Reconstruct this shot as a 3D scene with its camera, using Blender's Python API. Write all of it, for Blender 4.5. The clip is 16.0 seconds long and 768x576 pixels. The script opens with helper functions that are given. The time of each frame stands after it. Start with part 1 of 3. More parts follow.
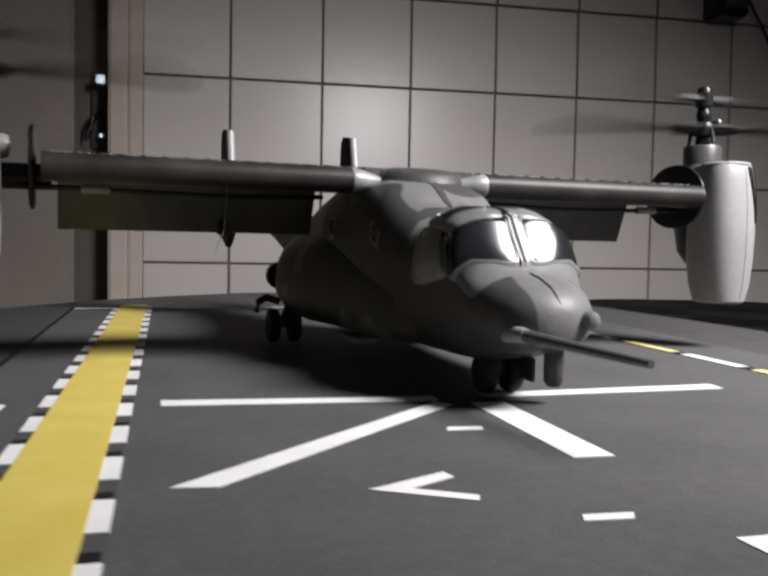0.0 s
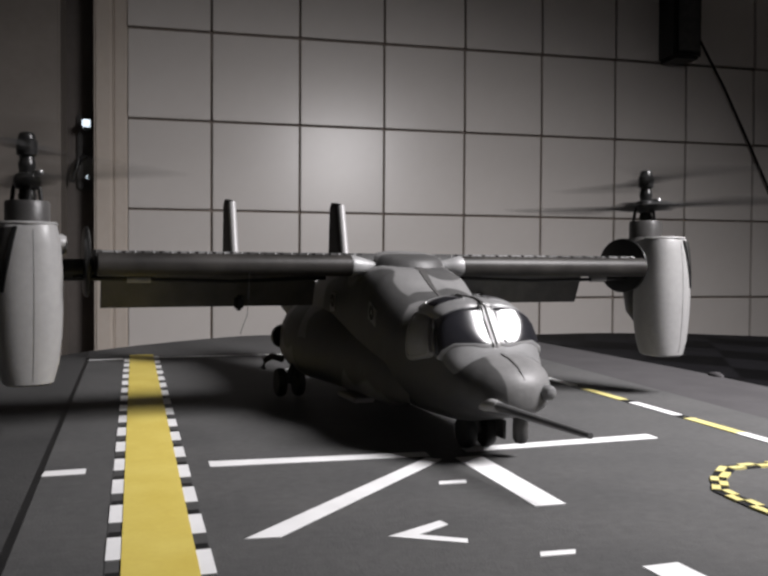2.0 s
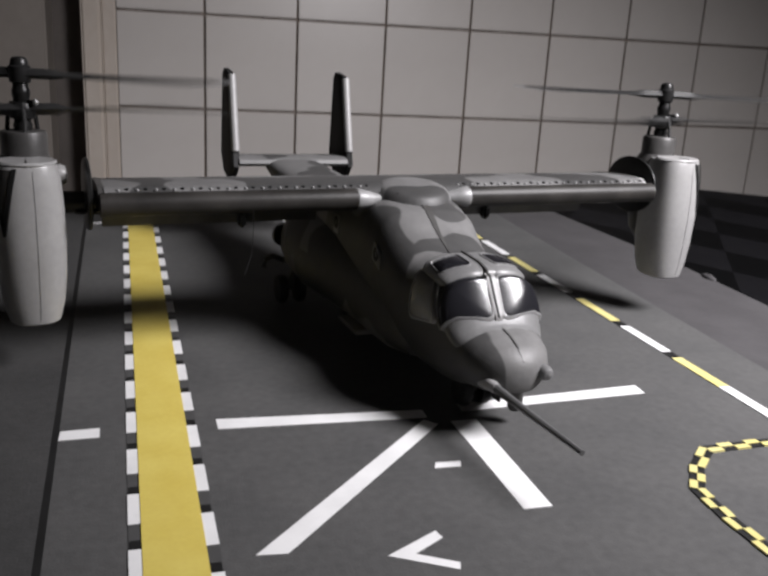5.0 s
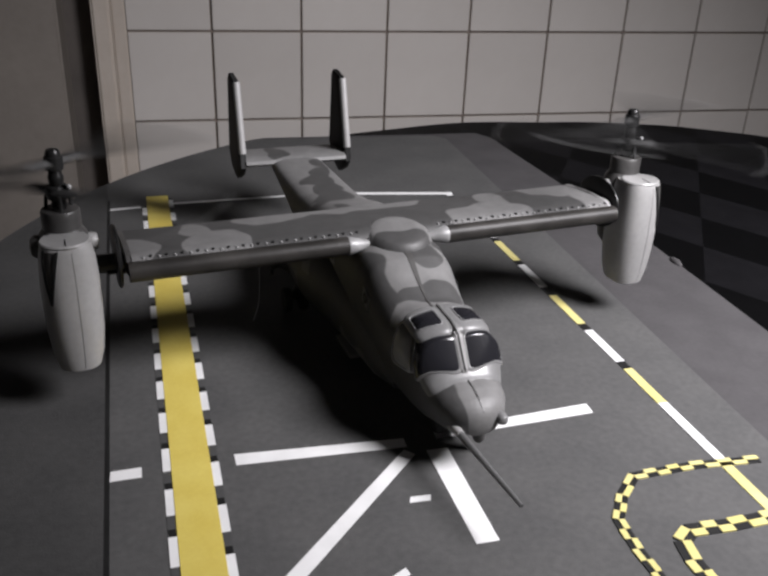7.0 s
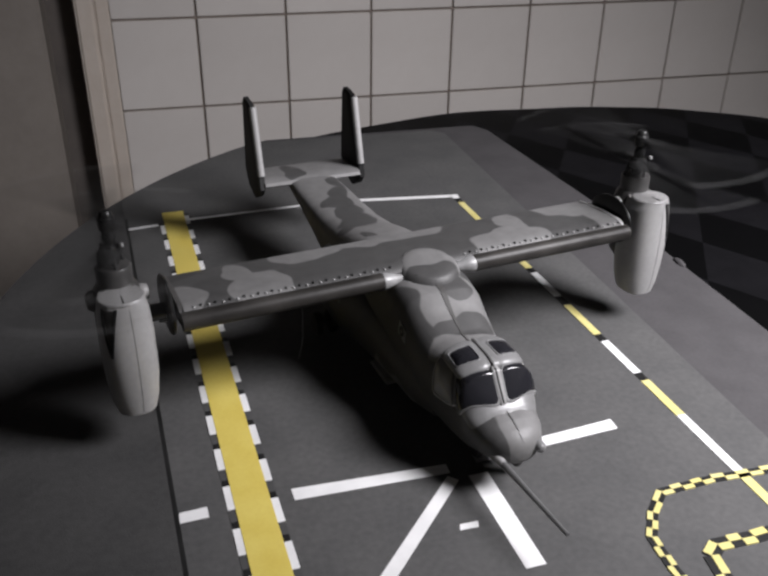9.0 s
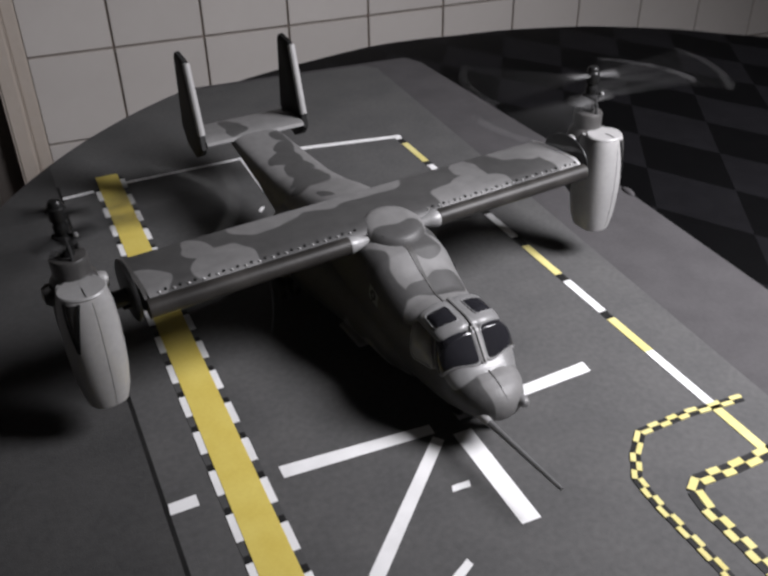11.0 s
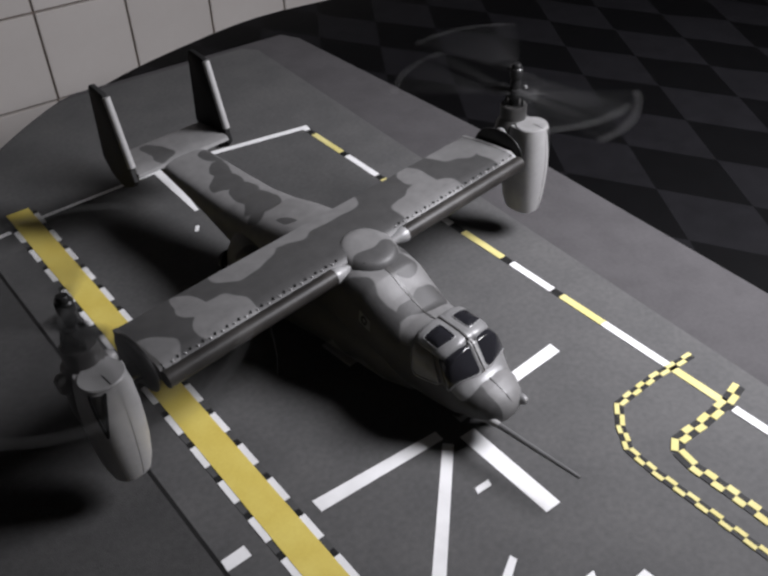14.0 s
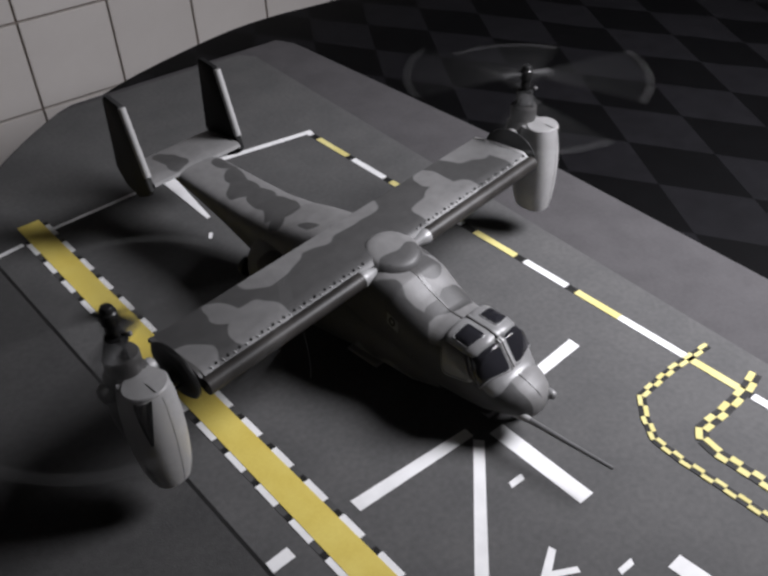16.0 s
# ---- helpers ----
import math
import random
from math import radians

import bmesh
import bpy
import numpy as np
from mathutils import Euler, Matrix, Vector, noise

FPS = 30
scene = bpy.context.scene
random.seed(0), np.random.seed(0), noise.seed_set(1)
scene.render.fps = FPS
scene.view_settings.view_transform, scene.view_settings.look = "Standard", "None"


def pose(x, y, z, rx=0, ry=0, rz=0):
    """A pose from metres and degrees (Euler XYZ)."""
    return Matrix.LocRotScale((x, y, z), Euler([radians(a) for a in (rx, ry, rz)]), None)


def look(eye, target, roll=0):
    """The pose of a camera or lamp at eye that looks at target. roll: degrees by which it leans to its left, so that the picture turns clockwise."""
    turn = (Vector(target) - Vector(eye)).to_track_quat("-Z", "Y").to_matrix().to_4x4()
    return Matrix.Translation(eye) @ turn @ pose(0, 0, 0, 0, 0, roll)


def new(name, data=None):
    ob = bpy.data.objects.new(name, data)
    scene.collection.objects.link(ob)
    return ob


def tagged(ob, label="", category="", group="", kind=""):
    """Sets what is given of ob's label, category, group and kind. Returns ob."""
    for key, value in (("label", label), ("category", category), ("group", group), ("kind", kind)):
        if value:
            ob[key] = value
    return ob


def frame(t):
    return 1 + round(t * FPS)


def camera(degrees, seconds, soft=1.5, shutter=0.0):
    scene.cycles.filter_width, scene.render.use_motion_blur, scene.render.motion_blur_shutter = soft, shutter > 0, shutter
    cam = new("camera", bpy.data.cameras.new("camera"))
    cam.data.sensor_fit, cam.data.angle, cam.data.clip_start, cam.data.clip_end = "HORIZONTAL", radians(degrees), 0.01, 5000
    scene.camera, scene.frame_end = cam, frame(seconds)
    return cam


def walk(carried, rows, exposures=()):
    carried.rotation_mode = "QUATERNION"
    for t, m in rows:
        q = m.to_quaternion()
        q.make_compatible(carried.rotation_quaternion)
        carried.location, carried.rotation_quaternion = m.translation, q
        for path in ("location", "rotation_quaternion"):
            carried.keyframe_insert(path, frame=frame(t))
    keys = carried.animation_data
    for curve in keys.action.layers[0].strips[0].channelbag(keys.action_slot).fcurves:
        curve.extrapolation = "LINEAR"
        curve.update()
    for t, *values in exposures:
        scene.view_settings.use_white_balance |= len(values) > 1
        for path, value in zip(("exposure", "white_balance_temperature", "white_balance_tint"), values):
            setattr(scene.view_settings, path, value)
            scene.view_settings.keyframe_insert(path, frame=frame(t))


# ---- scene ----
cam = camera(49.18, 16.0, 2.7, 0.7)
PATH = [
    (0, (0.01577, 0.02797, 0.04660), (0.40675, 1.98678, -0.05435), 1.06),
    (0.5, (0.00110, 0.01988, 0.05491), (0.44725, 1.96750, -0.03307), 0.99),
    (1, (0.00148, 0.00337, 0.06041), (0.44771, 1.95122, -0.02179), 0.37),
    (1.5, (-0.00867, -0.01529, 0.06702), (0.46045, 1.92787, 0.00341), 0.83),
    (2, (-0.00762, -0.03183, 0.07207), (0.44994, 1.91439, 0.01852), 0.35),
    (2.5, (-0.01048, -0.04206, 0.07462), (0.43272, 1.90718, 0.01096), 0.37),
    (3, (-0.01372, -0.04869, 0.08100), (0.43115, 1.90010, 0.01559), 0.19),
    (3.5, (-0.02551, -0.04742, 0.08583), (0.40582, 1.90313, -0.01055), -0.33),
    (4, (-0.02182, -0.03392, 0.11672), (0.41051, 1.90687, -0.09874), 0.56),
    (4.5, (-0.01520, -0.01650, 0.12835), (0.46277, 1.88358, -0.27315), 2.79),
    (7, (-0.01014, -0.05055, 0.24188), (0.41418, 1.70867, -0.60962), 2.24),
    (7.5, (-0.01757, -0.05185, 0.25550), (0.39598, 1.69668, -0.62291), 1.96),
    (8, (-0.02227, -0.05372, 0.26774), (0.37381, 1.68258, -0.64243), 0.82),
    (10.5, (-0.06789, -0.02525, 0.30619), (0.53505, 1.57516, -0.73071), 0.28),
    (11, (-0.05808, -0.02045, 0.30523), (0.54434, 1.53442, -0.79908), -0.96),
    (11.5, (-0.04436, -0.01491, 0.31711), (0.51202, 1.51755, -0.84133), -2.72),
    (12, (-0.04884, 0.00022, 0.32617), (0.54752, 1.46215, -0.90148), -3.60),
    (12.5, (-0.08772, 0.01041, 0.33447), (0.65018, 1.38876, -0.91279), -2.10),
    (13, (-0.11568, 0.02338, 0.35222), (0.73900, 1.33593, -0.89146), -1.84),
    (13.5, (-0.12157, 0.03145, 0.35923), (0.75615, 1.31979, -0.89369), -1.74),
    (14, (-0.12056, 0.02950, 0.36554), (0.75649, 1.31306, -0.89274), -1.80),
    (14.5, (-0.13047, 0.02970, 0.37477), (0.74068, 1.33381, -0.86637), -2.78),
    (15, (-0.14893, 0.03899, 0.37665), (0.74379, 1.31260, -0.88070), -2.53),
    (15.5, (-0.15324, 0.04257, 0.37664), (0.76605, 1.30901, -0.86877), -2.14),
    (16, (-0.14747, 0.04232, 0.37210), (0.77620, 1.29176, -0.88717), -2.17),
]
walk(cam, [(t, look(eye, target, roll)) for t, eye, target, roll in PATH],
     [(0, 0.20, 6560, 10), (3, 0.10, 6540, 10.5), (4.5, 0.02, 6500, 11), (8, -0.02, 6450, 11), (12.5, -0.14, 6350, 11), (16, -0.15, 6300, 11)])

# ---- light ----
world = bpy.data.worlds.new("room_air")
scene.world = world
world.use_nodes = True
world.node_tree.nodes["Background"].inputs[0].default_value = (0.55, 0.58, 0.65, 1)
world.node_tree.nodes["Background"].inputs[1].default_value = 0.02
lamp_data = bpy.data.lights.new("desk_lamp_light", "SPOT")
lamp_data.energy, lamp_data.color = 46.5, (1.0, 0.975, 1.0)
lamp_data.spot_size, lamp_data.spot_blend, lamp_data.shadow_soft_size = radians(126), 0.94, 0.13
lamp_light = new("desk_lamp_light", lamp_data)
lamp_light.matrix_world = look((0.514, 0.107, 0.497), (0.405, 0.425, 0.049))


# ---- materials ----
def material(name, rough=0.6, metal=0.0, bump=0.0, bump_scale=300.0, spec=0.5):
    m = bpy.data.materials.new(name)
    m.use_nodes = True
    n = m.node_tree.nodes
    b = n["Principled BSDF"]
    b.inputs["Roughness"].default_value = rough
    b.inputs["Metallic"].default_value = metal
    b.inputs["Specular IOR Level"].default_value = spec
    co = n.new("ShaderNodeTexCoord")
    if bump:
        no, bp = n.new("ShaderNodeTexNoise"), n.new("ShaderNodeBump")
        no.inputs["Scale"].default_value = bump_scale
        no.inputs["Detail"].default_value = 4
        bp.inputs["Strength"].default_value = bump
        bp.inputs["Distance"].default_value = 0.0008
        link(m, co.outputs["Object"], no.inputs["Vector"])
        link(m, no.outputs["Fac"], bp.inputs["Height"])
        link(m, bp.outputs["Normal"], b.inputs["Normal"])
    return m, n, b, co


def link(m, a, b):
    m.node_tree.links.new(a, b)


def two_tone(name, c1, c2, scale=40.0, lo=0.35, hi=0.65, rough=0.6, metal=0.0, bump=0.1, bump_scale=400.0, detail=4.0, spec=0.5, grain=0.12, random_amount=0.0):
    """Two colours blended by noise, with a finer grain over both."""
    m, n, b, co = material(name, rough, metal, bump, bump_scale, spec)
    no, ramp = n.new("ShaderNodeTexNoise"), n.new("ShaderNodeValToRGB")
    no.inputs["Scale"].default_value = scale
    no.inputs["Detail"].default_value = detail
    ramp.color_ramp.elements[0].position, ramp.color_ramp.elements[1].position = lo, hi
    ramp.color_ramp.elements[0].color, ramp.color_ramp.elements[1].color = (*c1, 1), (*c2, 1)
    link(m, co.outputs["Object"], no.inputs["Vector"])
    link(m, no.outputs["Fac"], ramp.inputs["Fac"])
    fine, mul = n.new("ShaderNodeTexNoise"), n.new("ShaderNodeMix")
    fine.inputs["Scale"].default_value = scale * 11
    fine.inputs["Detail"].default_value = 3
    mul.data_type, mul.blend_type = "RGBA", "OVERLAY"
    mul.inputs["Factor"].default_value = grain
    link(m, co.outputs["Object"], fine.inputs["Vector"])
    link(m, ramp.outputs["Color"], mul.inputs[6])
    link(m, fine.outputs["Fac"], mul.inputs[7])
    out = mul.outputs[2]
    if random_amount:
        info, hsv, mp = n.new("ShaderNodeObjectInfo"), n.new("ShaderNodeHueSaturation"), n.new("ShaderNodeMapRange")
        mp.inputs["To Min"].default_value, mp.inputs["To Max"].default_value = 1 - random_amount, 1 + random_amount
        link(m, info.outputs["Random"], mp.inputs["Value"])
        link(m, mp.outputs["Result"], hsv.inputs["Value"])
        link(m, out, hsv.inputs["Color"])
        out = hsv.outputs["Color"]
    link(m, out, b.inputs["Base Color"])
    return m


def checker_cloth(name, across, down, corner):
    """Printed lozenges of a vinyl cloth, with dull wear; across and down turn metres into lozenges, counted from corner."""
    m, n, b, co = material(name, 0.62, 0.0, 0.25, 900.0, 0.07)
    sub, ch, both = n.new("ShaderNodeVectorMath"), n.new("ShaderNodeTexChecker"), n.new("ShaderNodeCombineXYZ")
    sub.operation = "SUBTRACT"
    sub.inputs[1].default_value = corner
    link(m, co.outputs["Object"], sub.inputs[0])
    for way, axis in ((across, "X"), (down, "Y")):
        dot = n.new("ShaderNodeVectorMath")
        dot.operation = "DOT_PRODUCT"
        dot.inputs[1].default_value = way
        link(m, sub.outputs[0], dot.inputs[0])
        link(m, dot.outputs["Value"], both.inputs[axis])
    both.inputs["Z"].default_value = 0.5
    ch.inputs["Scale"].default_value = 1.0
    no, mix = n.new("ShaderNodeTexNoise"), n.new("ShaderNodeMix")
    no.inputs["Scale"].default_value = 55
    no.inputs["Detail"].default_value = 5
    mix.data_type, mix.blend_type = "RGBA", "MULTIPLY"
    mix.inputs["Factor"].default_value = 0.55
    ch.inputs["Color1"].default_value = (0.0074, 0.0072, 0.0084, 1)
    ch.inputs["Color2"].default_value = (0.0016, 0.0016, 0.0019, 1)
    link(m, both.outputs["Vector"], ch.inputs["Vector"])
    link(m, co.outputs["Object"], no.inputs["Vector"])
    link(m, ch.outputs["Color"], mix.inputs[6])
    link(m, no.outputs["Fac"], mix.inputs[7])
    link(m, mix.outputs[2], b.inputs["Base Color"])
    return m


G = lambda v, w=1.0: (v * w, v, v / w)
M_DECK = two_tone("printed_deck_paper", G(0.068, 1.0), G(0.084, 1.01), 26, 0.3, 0.7, 0.72, bump=0.2, bump_scale=1200, spec=0.3, grain=0.26)
# deck paper darkened where the lamp's light falls off
M_SIDE_DIM = two_tone("dimmed_deck_paper", G(0.044, 1.0), G(0.058, 1.01), 22, 0.3, 0.7, 0.72, bump=0.25, bump_scale=900, spec=0.3, grain=0.26)
M_EDGE = two_tone("grey_card", (0.054, 0.0515, 0.0535), (0.063, 0.0603, 0.0624), 34, 0.34, 0.62, 0.8, bump=0.35, bump_scale=160, spec=0.25)
M_WHITE = two_tone("white_print", G(0.68), G(0.76), 60, 0.3, 0.6, 0.6, bump=0.05, spec=0.3, grain=0.08)
M_YELLOW = two_tone("yellow_print", (0.58, 0.455, 0.095), (0.64, 0.525, 0.13), 50, 0.3, 0.7, 0.6, bump=0.05, spec=0.3, grain=0.08)
M_PALE = two_tone("pale_yellow_print", (0.56, 0.49, 0.17), (0.62, 0.56, 0.25), 50, 0.3, 0.7, 0.6, bump=0.05, spec=0.3, grain=0.08)
M_SHADE = two_tone("charcoal_print", G(0.058), G(0.073), 60, 0.3, 0.7, 0.6, bump=0.05, spec=0.3)
M_INK = two_tone("black_print", G(0.007), G(0.013), 60, 0.3, 0.7, 0.6, bump=0.05, spec=0.3)
DARK_CAMO, LIGHT_CAMO = G(0.054, 1.01), G(0.148, 1.01)


def camouflage(name, spots, ground="light"):
    """Wavy-edged patches of paint on a ground of the other grey; spots of (centre, radii)."""
    m, n, b, co = material(name, 0.5, 0.0, 0.12, 700.0, 0.4)
    wav, sub, add = n.new("ShaderNodeTexNoise"), n.new("ShaderNodeVectorMath"), n.new("ShaderNodeVectorMath")
    wav.inputs["Scale"].default_value, wav.inputs["Detail"].default_value = 58, 0.3
    sub.operation, add.operation = "SUBTRACT", "MULTIPLY_ADD"
    sub.inputs[1].default_value = (0.5, 0.5, 0.5)
    add.inputs[1].default_value = (0.017, 0.017, 0.010)
    link(m, co.outputs["Object"], wav.inputs["Vector"])
    link(m, wav.outputs["Color"], sub.inputs[0])
    link(m, sub.outputs[0], add.inputs[0])
    link(m, co.outputs["Object"], add.inputs[2])
    last = None
    for c, r in spots:
        d, q, ln = n.new("ShaderNodeVectorMath"), n.new("ShaderNodeVectorMath"), n.new("ShaderNodeVectorMath")
        d.operation, q.operation, ln.operation = "SUBTRACT", "DIVIDE", "LENGTH"
        d.inputs[1].default_value, q.inputs[1].default_value = c, r
        link(m, add.outputs[0], d.inputs[0])
        link(m, d.outputs[0], q.inputs[0])
        link(m, q.outputs[0], ln.inputs[0])
        if last is None:
            last = ln.outputs["Value"]
        else:
            mi = n.new("ShaderNodeMath")
            mi.operation = "SMOOTH_MIN"
            mi.inputs[2].default_value = 0.12
            link(m, last, mi.inputs[0])
            link(m, ln.outputs["Value"], mi.inputs[1])
            last = mi.outputs[0]
    ramp, fine, mul = n.new("ShaderNodeValToRGB"), n.new("ShaderNodeTexNoise"), n.new("ShaderNodeMix")
    half = n.new("ShaderNodeMath")
    half.operation = "MULTIPLY"
    half.inputs[1].default_value = 0.5
    link(m, last, half.inputs[0])
    link(m, half.outputs[0], ramp.inputs["Fac"])
    ramp.color_ramp.elements[0].position, ramp.color_ramp.elements[1].position = 0.485, 0.515
    ramp.color_ramp.elements[0].color, ramp.color_ramp.elements[1].color = ((*DARK_CAMO, 1), (*LIGHT_CAMO, 1)) if ground == "light" else ((*LIGHT_CAMO, 1), (*DARK_CAMO, 1))
    fine.inputs["Scale"].default_value, fine.inputs["Detail"].default_value = 150, 6
    mul.data_type, mul.blend_type = "RGBA", "OVERLAY"
    mul.inputs["Factor"].default_value = 0.26
    link(m, co.outputs["Object"], fine.inputs["Vector"])
    link(m, ramp.outputs["Color"], mul.inputs[6])
    link(m, fine.outputs["Fac"], mul.inputs[7])
    link(m, mul.outputs[2], b.inputs["Base Color"])
    return m


# left nose spots: dark camouflage, widened to take in the cheek's shade
NOSE_SPOTS = [((-0.014, -0.104, 0.025), (0.0140, 0.023, 0.0150)), ((-0.024, -0.090, 0.022), (0.014, 0.030, 0.0170)), ((0.0, -0.098, 0.0125), (0.030, 0.030, 0.006)), ((0.016, -0.094, 0.036), (0.007, 0.010, 0.008)),
              ((0.003, -0.0492, 0.060), (0.0225, 0.0075, 0.014)), ((0.0085, -0.0245, 0.071), (0.0100, 0.0108, 0.012)), ((0.022, -0.010, 0.062), (0.008, 0.014, 0.014))]
# left flank spots join real camouflage with shade on the unlit side
SIDE_SPOTS = [((-0.029, -0.028, 0.050), (0.0155, 0.036, 0.034)), ((-0.027, -0.066, 0.030), (0.014, 0.026, 0.018)), ((-0.032, 0.016, 0.040), (0.016, 0.026, 0.030)), ((-0.032, 0.066, 0.034), (0.014, 0.018, 0.018)),
              ((-0.036, 0.040, 0.026), (0.016, 0.022, 0.010)), ((0.026, -0.02, 0.040), (0.010, 0.030, 0.016)), ((0.026, 0.060, 0.040), (0.010, 0.026, 0.020)), ((0.0, 0.02, 0.010), (0.03, 0.05, 0.004))]
TAIL_SPOTS = [((0.0095, 0.173, 0.061), (0.0050, 0.014, 0.02)), ((0.001, 0.152, 0.060), (0.0085, 0.013, 0.02)), ((-0.004, 0.136, 0.060), (0.0115, 0.011, 0.02)), ((-0.002, 0.112, 0.060), (0.0115, 0.017, 0.02)),
              ((-0.003, 0.092, 0.062), (0.0145, 0.014, 0.02)), ((-0.015, 0.081, 0.060), (0.006, 0.007, 0.02)), ((-0.016, 0.202, 0.060), (0.0085, 0.019, 0.02)), ((-0.013, 0.056, 0.069), (0.0035, 0.0065, 0.02)), ((-0.006, 0.040, 0.073), (0.006, 0.005, 0.02))]
M_CAMO = camouflage("grey_camouflage_and_shade_paint", NOSE_SPOTS + SIDE_SPOTS + TAIL_SPOTS)
M_CAMO_WING = camouflage("grey_wing_camouflage_paint", [
    ((-0.058, 0.039, 0.077), (0.0265, 0.0165, 0.05)), ((-0.002, 0.045, 0.077), (0.041, 0.0165, 0.05)), ((-0.094, 0.004, 0.077), (0.0185, 0.0165, 0.05)), ((-0.104, 0.026, 0.077), (0.009, 0.014, 0.05)), ((-0.139, 0.004, 0.077), (0.014, 0.015, 0.05)),
    ((0.061, 0.001, 0.077), (0.0265, 0.0165, 0.05)), ((0.077, 0.027, 0.077), (0.0095, 0.017, 0.05)), ((0.127, 0.031, 0.077), (0.026, 0.0145, 0.05)), ((0.131, 0.004, 0.077), (0.0115, 0.0175, 0.05))], "dark")
M_CAMO_CAP = camouflage("grey_cover_camouflage_paint", [((-0.006, -0.016, 0.0), (0.026, 0.0130, 0.02))])
M_POD = two_tone("light_grey_paint", G(0.27, 1.01), G(0.32, 1.01), 30, 0.3, 0.7, 0.38, bump=0.06, bump_scale=600, grain=0.12)
M_SILVER = two_tone("worn_silver_paint", G(0.20), G(0.30), 160, 0.3, 0.7, 0.42, 0.1, bump=0.1, grain=0.25)
M_DARKGREY = two_tone("dark_grey_paint", G(0.048, 1.03), G(0.080, 1.03), 90, 0.3, 0.7, 0.4, bump=0.12, bump_scale=800, grain=0.2)
M_CANOPY = two_tone("pale_canopy_paint", G(0.150), G(0.190), 60, 0.3, 0.7, 0.36, bump=0.05, grain=0.12)
M_PROBE = two_tone("probe_grey_paint", G(0.085), G(0.115), 90, 0.3, 0.7, 0.45, bump=0.08)
M_RIM = two_tone("clear_plastic_rim", G(0.19), G(0.25), 120, 0.3, 0.7, 0.28, 0.0, bump=0.05)
# fin colours include the shade on the faces turned from the lamp
M_FIN_SHADE = two_tone("shaded_fin_paint", G(0.016, 1.0), G(0.024, 1.0), 60, 0.3, 0.7, 0.55, bump=0.1, grain=0.2, spec=0.25)
M_FIN_DEEP_SHADE = two_tone("deep_shaded_fin_paint", G(0.006, 1.0), G(0.010, 1.0), 60, 0.3, 0.7, 0.6, bump=0.1, grain=0.2, spec=0.15)
# opaque pale grey stands in for light caught by the clear side panes
M_SIDE_PANE_LIT = two_tone("light_catching_plastic", G(0.20), G(0.26), 60, 0.3, 0.7, 0.2, bump=0.04, grain=0.1)
M_TUBE = two_tone("dull_leading_edge_metal", G(0.016, 1.08), G(0.034, 1.08), 70, 0.3, 0.7, 0.45, 0.0, bump=0.08, grain=0.2, spec=0.25)
M_BLACK = two_tone("black_plastic", G(0.008), G(0.017), 120, 0.3, 0.7, 0.32, bump=0.08, grain=0.2, spec=0.3)
M_RUBBER = two_tone("black_rubber", G(0.012), G(0.03), 200, 0.3, 0.7, 0.75, bump=0.3, bump_scale=900)
M_CHROME = two_tone("polished_metal", (0.55, 0.66, 0.74), (0.66, 0.78, 0.86), 90, 0.3, 0.7, 0.42, 1.0, bump=0.03)
M_BLADE = two_tone("blade_plastic", G(0.010), G(0.018), 80, 0.3, 0.7, 0.55, bump=0.05)
M_TIP = two_tone("blade_tip_paint", G(0.13), G(0.17), 80, 0.3, 0.7, 0.35, bump=0.05)
M_STUD = two_tone("stud_metal", G(0.24), G(0.36), 200, 0.3, 0.7, 0.35, 0.2, bump=0.05)
M_GLASS, _n, _b, _c = material("dark_canopy_glass", 0.18, 0.0, 0.05, 140.0, 0.62)
_b.inputs["Base Color"].default_value = (0.014, 0.014, 0.017, 1)
M_TILE = two_tone("cream_wall_tile", (0.67, 0.632, 0.597), (0.73, 0.692, 0.656), 5, 0.3, 0.7, 0.30, bump=0.06, bump_scale=25, grain=0.05, random_amount=0.035)
M_GROUT = two_tone("brown_grout", (0.20, 0.168, 0.147), (0.28, 0.236, 0.205), 40, 0.3, 0.7, 0.9, bump=0.5, bump_scale=300)
M_TRIM = two_tone("cream_painted_wood", (0.60, 0.53, 0.46), (0.66, 0.59, 0.52), 9, 0.3, 0.7, 0.4, bump=0.1, bump_scale=60, grain=0.08)
M_PLASTER = two_tone("beige_wall_paint", (0.255, 0.228, 0.203), (0.30, 0.268, 0.238), 6, 0.3, 0.7, 0.6, bump=0.3, bump_scale=120, grain=0.1)
M_DARKWOOD = two_tone("dark_brown_wood", (0.05, 0.042, 0.038), (0.085, 0.07, 0.06), 12, 0.3, 0.7, 0.45, bump=0.2, bump_scale=90)
# darker copy of the wall paint, with the recess's shade in its colour
M_RECESS_SHADE = two_tone("recess_shade_paint", (0.10, 0.088, 0.08), (0.14, 0.122, 0.11), 10, 0.3, 0.7, 0.7, bump=0.2, bump_scale=90)
# very pale so that the unseen room surfaces fill the shadows
M_ROOM_FILL = two_tone("bounce_fill_paint", (0.84, 0.835, 0.83), (0.88, 0.875, 0.87), 3, 0.3, 0.7, 0.8, bump=0.1, bump_scale=50)
M_CLOTH = checker_cloth("chequered_vinyl", (12.97, -7.61, 0), (-13.15, -8.26, 0), (0.421, 0.823, 0))


